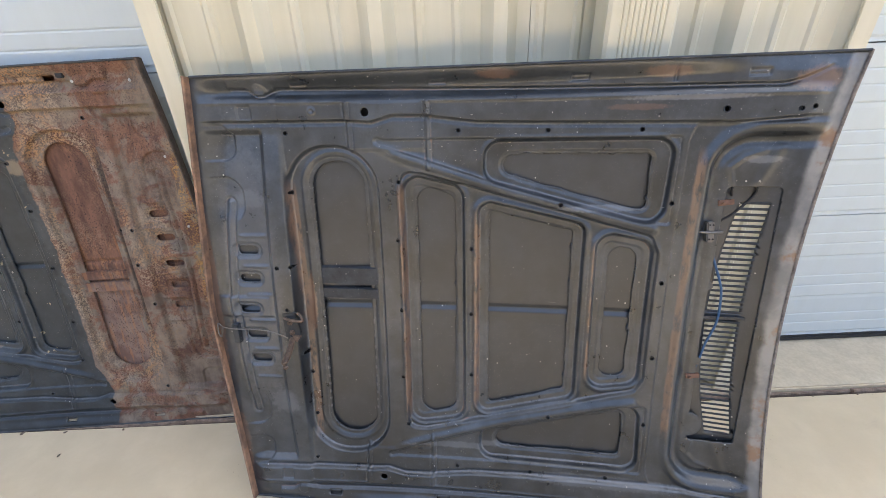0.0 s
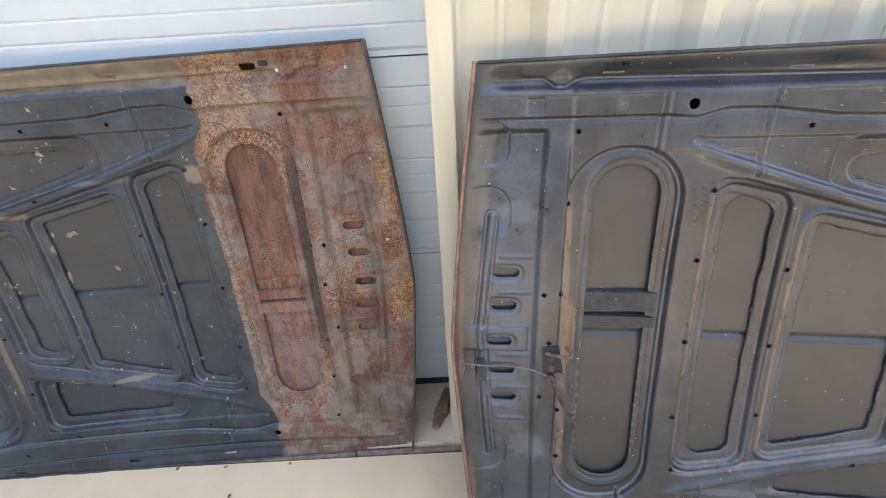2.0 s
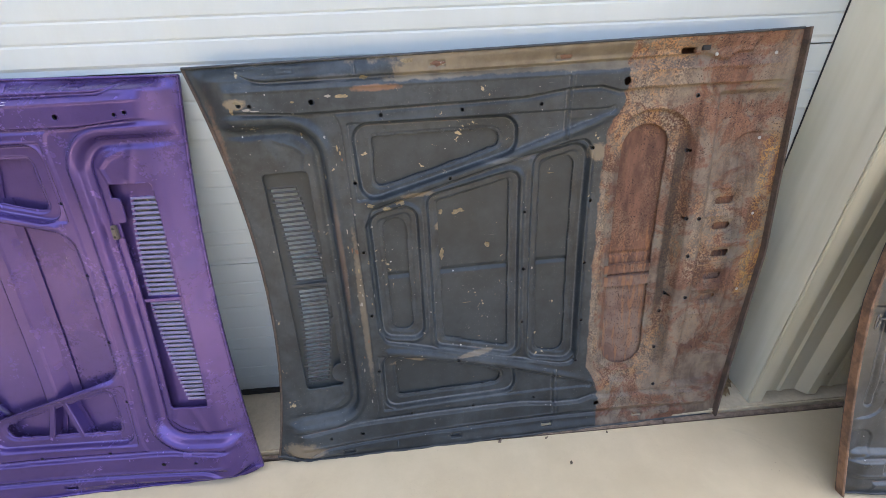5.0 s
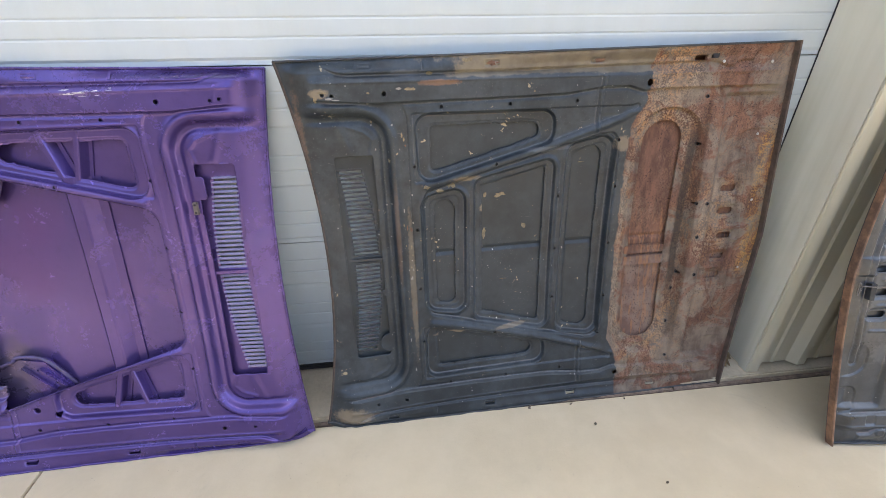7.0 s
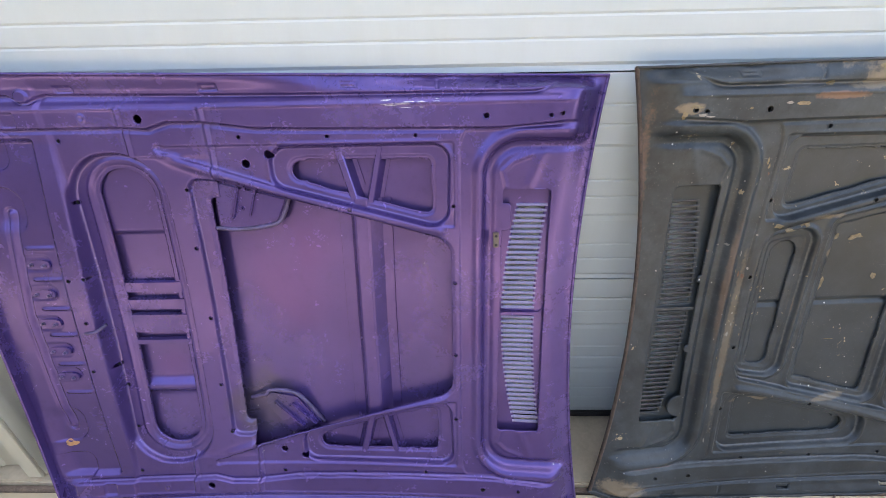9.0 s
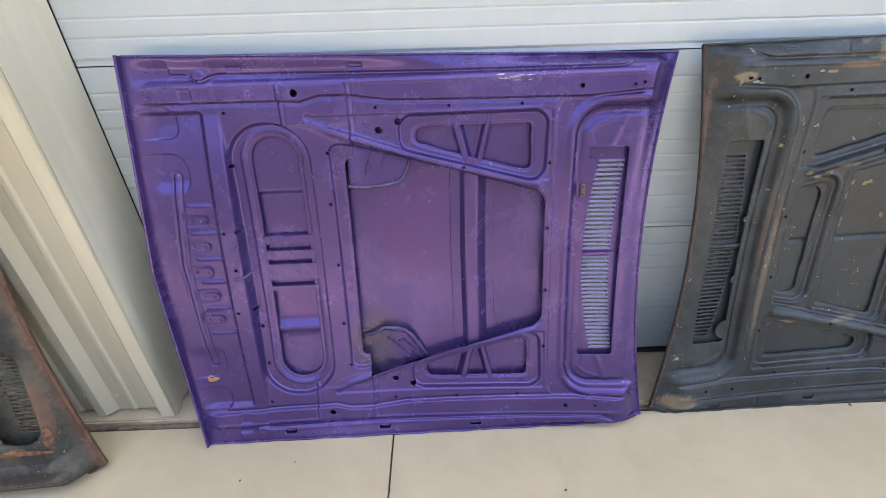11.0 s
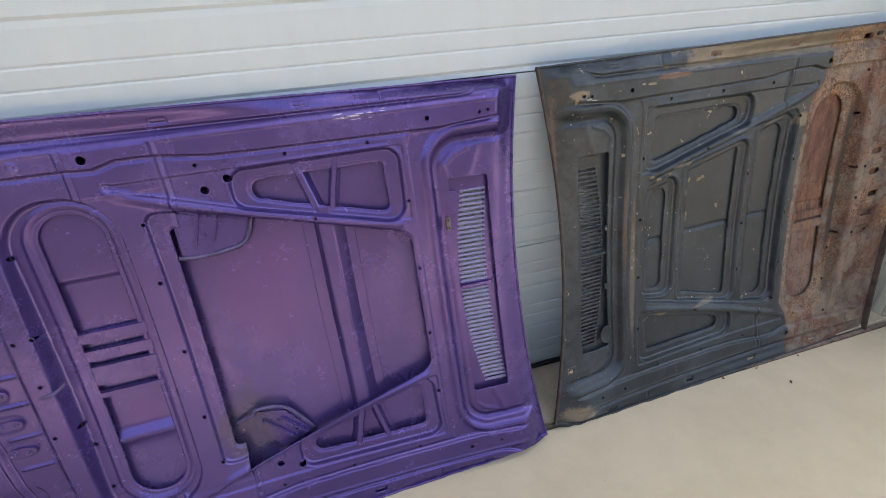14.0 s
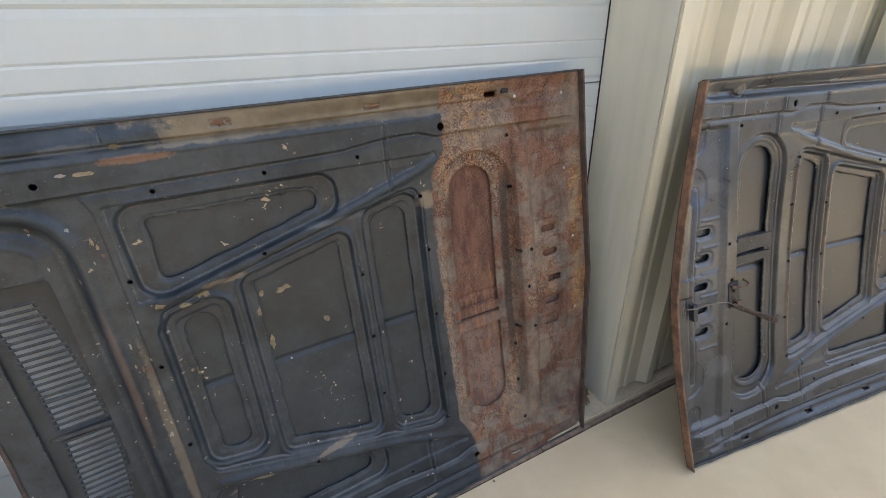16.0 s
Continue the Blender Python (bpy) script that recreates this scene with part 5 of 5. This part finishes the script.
def hinge_box(pts, lift, rib0, rib1, lip):
    """A folded hinge bracket on the skin: shelf, rib, bolts and a rolled lower edge."""
    base = skin_w(-0.1, pts[0][1])
    o = plate("hinge_box", hood_3, pts, base + 0.002, base + lift, MAT_PURPLE_FIT, "", 0.006)
    (x0, z0), (x1, z1) = rib0, rib1
    dx, dz = x1 - x0, z1 - z0
    L = math.hypot(dx, dz)
    for off in (0.0, 0.046):
        bm = bmesh.new()
        bmesh.ops.create_cube(bm, size=1, matrix=Matrix.Translation(((x0 + x1) / 2 + off, -base - lift - 0.004, (z0 + z1) / 2)) @ Matrix.Rotation(-math.atan2(dz, dx), 4, "Y") @ Matrix.Diagonal((L * (1 - 4 * off), 0.016, 0.010, 1)))
        bmesh.ops.bevel(bm, geom=bm.edges[:], offset=0.003, segments=2, affect="EDGES")
        part("rib", bm, MAT_PURPLE_FIT, o)
    for t in (0.25, 0.8):
        bolt(o, x0 + dx * t + 0.022, z0 + dz * t + 0.006, base + lift, 0.005, MAT_PURPLE_FIT)
    child("rolled_edge", tube_mesh("rolled_edge", [(a, -base - lift * k, b) for a, b, k in lip], 0.006, MAT_PURPLE_DUSTY), o, "dusty rolled edge")
    return o


MAT_PURPLE_DUSTY = plain("dusty_purple", (0.085, 0.062, 0.14), 0.5, vary=0.25)
hinge_box([(-0.205, 0.398), (-0.009, 0.345), (-0.037, 0.285), (-0.089, 0.268), (-0.155, 0.264), (-0.205, 0.266)], 0.030, (-0.165, 0.290), (-0.135, 0.384),
          [(-0.213, 0.266, 0.9), (-0.155, 0.262, 1.0), (-0.089, 0.267, 0.95), (-0.037, 0.283, 0.85), (-0.009, 0.345, 0.7)])
hinge_box([(-0.153, -0.266), (-0.132, -0.250), (-0.052, -0.268), (0.018, -0.372), (-0.084, -0.410), (-0.155, -0.300)], 0.028, (-0.125, -0.285), (-0.040, -0.375),
          [(-0.205, -0.285, 0.3), (-0.150, -0.262, 0.95), (-0.132, -0.248, 0.95), (-0.052, -0.266, 0.9), (0.018, -0.372, 0.6)])
for a, b in ((-0.694, 0.181), (-0.702, 0.095), (-0.709, 0.007), (-0.704, -0.081), (-0.701, -0.164)):
    wp = level("purple", a, b)
    p = plate("striker_plate", hood_3, oval(a, b, 0.034, 0.013), wp - 0.004, wp + 0.006, MAT_PURPLE_FIT, "", 0.0015)
    bolt(p, a - 0.017, b, wp + 0.006, 0.0045, MAT_PURPLE_DUSTY)
    bolt(p, a + 0.017, b - 0.003, wp + 0.006, 0.0045, MAT_PURPLE_DUSTY)
wp = level("purple", -0.645, -0.02)
child("safety_hook", tube_mesh("safety_hook", [(-0.626, -wp - 0.003, -0.024), (-0.600, -wp - 0.014, -0.020), (-0.568, -wp - 0.016, -0.012), (-0.543, -wp - 0.010, 0.005)], 0.0045, MAT_PURPLE_DUSTY), hood_3, "bent purple steel safety hook")
wp = level("purple", 0.546, 0.23) + 0.008
n_plate = plate("nozzle_plate", hood_3, [(0.539, 0.250), (0.553, 0.250), (0.553, 0.209), (0.539, 0.209)], wp - 0.016, wp + 0.004, plain("worn_brass", (0.15, 0.12, 0.10), 0.6, 0.3), "bare worn metal nozzle plate", 0.002)
for b in (0.241, 0.217):
    bm = bmesh.new()
    bmesh.ops.create_cone(bm, cap_ends=True, segments=10, radius1=0.0035, radius2=0.0035, depth=0.002, matrix=pose(0.546, -wp - 0.0045, b, 90))
    part("plate_hole", bm, MAT_DARK, n_plate)
MAT_PRIMER = plain("orange_primer", (0.42, 0.22, 0.09), 0.8, vary=0.2)
MAT_SCRATCH = plain("bare_white_scratch", (0.72, 0.70, 0.72), 0.6)


def skin_slope(a, b, x, z):
    """How much the crown rises from one place to another."""
    return float(bowl(np.array(x), np.array(z)) - bowl(np.array(a), np.array(b)))


def flake(thing, f, style, a, b, ra, rb, material, seed, name="paint_patch", up=0.0012):
    """A ragged patch of other paint that lies on the panel."""
    r = random.Random(seed)
    n = 14
    verts = []
    for k in range(n):
        g, q = 2 * math.pi * k / n, r.uniform(0.55, 1.1)
        x, z = a + ra * q * math.cos(g), b + rb * q * math.sin(g)
        verts.append((f * x, -level(style, x, z) - up, z) if up > -0.005 else (f * x, -level(style, a, b) - up - skin_slope(a, b, x, z), z))
    verts.append((f * a, -level(style, a, b) - up * 1.3, b))
    faces = [(k, (k + 1) % n, n) for k in range(n)]
    return child(name, mesh_of(name, verts, faces, material), thing)


flake(hood_3, 1, "purple", -0.753, -0.398, 0.022, 0.014, MAT_PRIMER, 2, "primer_patch")
rs = random.Random(12)
for _ in range(16):
    a, b = rs.uniform(0.27, 0.40), 0.578 + rs.uniform(-0.012, 0.009)
    flake(hood_3, 1, "purple", a, b, rs.uniform(0.006, 0.022), 0.0008, MAT_SCRATCH, rs.random(), "scratch", 0.0009)
MAT_TAN = plain("tan_undercoat", (0.215, 0.170, 0.100), 0.85, vary=0.2)
flake(hood_2, -1, "rusty", 0.317, 0.254, 0.017, 0.017, MAT_TAN, 30)
for i, (a, b, ra, rb) in enumerate(((0.399, 0.254, 0.014, 0.008), (0.355, 0.236, 0.018, 0.006), (0.262, 0.632, 0.020, 0.006), (0.377, 0.597, 0.012, 0.006), (0.437, 0.556, 0.018, 0.005))):
    flake(hood_2, -1, "rusty", a, b, ra, rb, MAT_TAN, 31 + i)
for i, (a, b, ra, rb) in enumerate(((0.136, 0.204, 0.020, 0.008), (0.150, 0.198, 0.012, 0.006), (0.197, 0.062, 0.009, 0.026), (0.193, 0.205, 0.008, 0.010), (0.047, 0.083, 0.012, 0.011), (0.120, -0.12, 0.020, 0.0015), (-0.150, 0.30, 0.012, 0.002))):
    up = float(bowl(np.array(a), np.array(b)) + PLAN_2.sits(a, b)) - 0.034 + 0.002 - level("rusty", a, b)
    flake(hood_2, -1, "rusty", a, b, ra, rb, MAT_TAN, 40 + i, "paint_patch", up)
MAT_RIVET = plain("pale_rivet", (0.42, 0.40, 0.36), 0.6, vary=0.2)
for a, b in ((-0.576, 0.608), (-0.747, 0.604), (-0.775, 0.372), (-0.798, 0.137), (-0.801, -0.131)):
    wr = level("rusty", a, b)
    bm = bmesh.new()
    bmesh.ops.create_uvsphere(bm, u_segments=10, v_segments=6, radius=0.005, matrix=Matrix.Translation((-a, -wr, b)) @ Matrix.Diagonal((1, 0.5, 1, 1)))
    part("rivet", bm, MAT_RIVET, hood_2, "pale bare rivet head", True)
wr = level("rusty", -0.545, 0.626)
part("clip", box_bm(0.533, 0.556, -wr - 0.006, -wr + 0.003, 0.619, 0.634, 0.002), MAT_BLACK, hood_2, "black plastic clip")
for i, (a, b) in enumerate(((0.183, 0.621), (-0.158, 0.621))):
    flake(hood_2, -1, "rusty", a, b, 0.020, 0.0075, MAT_RUST, 20 + i, "rust_patch")
MAT_CHIP = plain("pale_chip", (0.25, 0.235, 0.21), 0.7)


def on_panel(a, b):
    """Whether a place lies on the inner panel, clear of the windows."""
    a, b = np.array(a), np.array(b)
    near = [sd_poly(a, b, p) for p in (WINDOW_B, WINDOW_C, WINDOW_D, WINDOW_E, LOUVRE)] + [sd_poly(a, -b, WINDOW_E), sd_box(a, b, *WINDOW_A)]
    return min(float(d) for d in near) > 0.012


count = 0
for i, (a, b, ra, rb) in enumerate(((0.690, 0.554, 0.016, 0.005), (0.672, 0.536, 0.014, 0.004), (0.712, 0.534, 0.006, 0.010), (0.655, 0.532, 0.013, 0.002), (0.560, 0.548, 0.006, 0.003), (0.470, 0.558, 0.010, 0.004), (0.448, 0.556, 0.006, 0.003))):
    flake(hood_2, -1, "rusty", a, b, ra, rb, MAT_CHIP if i % 2 else MAT_TAN, 130 + i)
flake(hood_2, -1, "rusty", 0.170, 0.621, 0.008, 0.0055, MAT_CHIP, 25, "paint_chip", 0.0022)
for i in range(16):
    a, b = rs.uniform(0.455, 0.485), rs.uniform(-0.46, 0.46)
    flake(hood_2, -1, "rusty", a, b, rs.uniform(0.0015, 0.005), rs.uniform(0.003, 0.011), (MAT_CHIP, MAT_TAN, MAT_RUST)[i % 3], 150 + i, "paint_chip", 0.0008)
while count < 32:
    a, b = rs.uniform(0.38, 0.58) if count % 3 else rs.uniform(-0.3, 0.5), rs.uniform(-0.50, 0.56)
    if on_panel(a, b):
        flake(hood_2, -1, "rusty", a, b, rs.uniform(0.0012, 0.0045), rs.uniform(0.0015, 0.006), MAT_CHIP if count % 4 else MAT_TAN, 60 + count, "paint_chip", 0.0008)
        count += 1
while count < 100:
    a, b = rs.uniform(-0.3, 0.45), rs.choice((-1, 1)) * rs.uniform(0.27, 0.57)
    if on_panel(a, b):
        flake(hood_1, 1, "dark", a, b, rs.uniform(0.001, 0.004), rs.uniform(0.0007, 0.0016), MAT_CHIP, 90 + count, "paint_chip", 0.0008)
        count += 1

# grey hood: cable in the upper louvre bay and a clip in the lower one
MAT_CABLE = plain("grey_cable", (0.085, 0.078, 0.07), 0.6)


def far_w(a, b):
    return float(relief_far(np.array(float(a)), np.array(float(b)), "far"))


pts = [(0.556, 0.352), (0.554, 0.373), (0.573, 0.387), (0.597, 0.377), (0.600, 0.347), (0.562, 0.264), (0.558, 0.196), (0.584, 0.118)]
child("cable", tube_mesh("cable", [(a, -far_w(0.52, b) - 0.001, b) for a, b in pts], 0.0030, MAT_CABLE), hood_4, "grey cable with a hook end")
for a, b in ((0.560, 0.352), (0.545, 0.245), (0.560, -0.186)):
    wc = far_w(a - 0.01, b)
    plate("cable_clip", hood_4, [(a - 0.014, b + 0.006), (a + 0.020, b + 0.008), (a + 0.020, b - 0.004), (a - 0.014, b - 0.006)], wc - 0.003, wc + 0.004, MAT_CABLE, "", 0.001)
MAT_ORANGE = Mat("orange_surface_rust")
MAT_ORANGE.set(Base_Color=MAT_ORANGE.mix(MAT_ORANGE.band(MAT_ORANGE.noise(38, 6, 0.7), 0.36, 0.64), (0.085, 0.048, 0.030), (0.25, 0.125, 0.055)), Roughness=0.88)
MAT_ORANGE.bump(MAT_ORANGE.noise(120, 4), 0.002)
MAT_ORANGE = MAT_ORANGE.m


def rust_patch(a, b, ra, rb, seed):
    r = random.Random(seed)
    n, rings = 22, 3
    ph = [r.uniform(0, 6.3) for _ in range(4)]
    verts, faces = [], []
    for ring in range(1, rings + 1):
        for k in range(n):
            g = 2 * math.pi * k / n
            q = (1 + 0.22 * math.sin(2 * g + ph[0]) + 0.16 * math.sin(3 * g + ph[1]) + 0.10 * math.sin(7 * g + ph[2])) * ring / rings
            x, z = a + ra * q * math.cos(g), b + rb * q * math.sin(g)
            verts.append((x, -far_w(x, z) - 0.0012, z))
    verts.append((a, -far_w(a, b) - 0.0012, b))
    c = len(verts) - 1
    faces += [(c, k, (k + 1) % n) for k in range(n)]
    for ring in range(rings - 1):
        faces += [(ring * n + k, (ring + 1) * n + k, (ring + 1) * n + (k + 1) % n, ring * n + (k + 1) % n) for k in range(n)]
    keep = [f for f in faces if all(min(float(sd_box(np.array(verts[i][0]), np.array(verts[i][2]), *box)) for box in FAR_BAYS) > 0.001 for i in f)]
    child("rust_patch", mesh_of("rust_patch", verts, keep, MAT_ORANGE), hood_4, "orange surface rust")


for i, (a, b, ra, rb) in enumerate(((0.640, 0.474, 0.055, 0.026), (0.628, 0.549, 0.030, 0.014), (0.612, 0.100, 0.070, 0.020), (0.538, 0.30, 0.016, 0.12), (0.534, 0.190, 0.014, 0.05),
                                    (0.676, 0.010, 0.030, 0.018), (0.706, -0.421, 0.018, 0.030), (0.610, -0.474, 0.070, 0.013), (0.528, -0.36, 0.010, 0.09), (0.690, 0.13, 0.014, 0.030))):
    rust_patch(a, b, ra, rb, 40 + i)

# ---- on the ground ----
def curled_leaf(x, y, size, turn, seed):
    r = random.Random(seed)
    verts, faces = [], []
    for i in range(7):
        t = i / 6
        wd = size * 0.35 * math.sin(math.pi * min(max(t, 0.04), 0.96))
        for k in (-1, 0, 1):
            verts.append((size * (t - 0.5), wd * k, 0.002 + size * (0.20 * abs(k) + 0.18 * t * t) + r.uniform(0, 0.001)))
    for i in range(6):
        for k in range(2):
            faces.append((3 * i + k, 3 * i + k + 1, 3 * i + 4 + k, 3 * i + 3 + k))
    o = new("dry_leaf", mesh_of("dry_leaf", verts, faces, MAT_LEAF))
    mod = o.modifiers.new("thick", "SOLIDIFY")
    mod.thickness = 0.0008
    o.matrix_world = pose(x, y, 0.0005, 0, 0, turn)
    return tagged(o, "small dry curled brown leaf on the concrete", "leaf", "dry leaves on the concrete")


for i, (x, y, size, turn) in enumerate(((1.005, 2.035, 0.014, 60), (-0.411, 1.854, 0.010, 10), (-0.60, 1.80, 0.008, 130), (1.146, 1.785, 0.012, 20), (-1.50, 1.93, 0.008, 80), (-1.33, 1.99, 0.007, 30))):
    curled_leaf(x, y, size, turn, i)

bm = bmesh.new()
bmesh.ops.create_icosphere(bm, subdivisions=4, radius=1)
for v in bm.verts:
    v.co *= 1 + 0.55 * noise.noise(v.co * 2.3) + 0.25 * noise.noise(v.co * 6.1)
    v.co.z = max(v.co.z, -0.55)
bm.transform(pose(1.722, 2.315, SLAB_Z + 0.0165, 0, 0, 70) @ Matrix.Diagonal((0.075, 0.022, 0.03, 1)))
tagged(part("debris_clump", bm, MAT_NEST, None, smooth=True), "dry yellow-brown debris clump in the corner of the door opening", "debris")
r2 = random.Random(77)
for i in range(22):
    x = r2.uniform(-2.4, 4.2)
    bm = bmesh.new()
    bmesh.ops.create_icosphere(bm, subdivisions=1, radius=1)
    for v in bm.verts:
        v.co *= r2.uniform(0.6, 1.2)
    bm.transform(pose(x, SLAB_Y - 0.03 - r2.uniform(0, 0.012), 0.003, 0, 0, r2.uniform(0, 360)) @ Matrix.Diagonal((r2.uniform(0.004, 0.014), 0.004, 0.004, 1)))
    tagged(part("grit", bm, MAT_STRIP if i % 3 else MAT_CONCRETE, None), "small crumb of concrete and dirt at the joint", "grit", "crumbs along the joint")
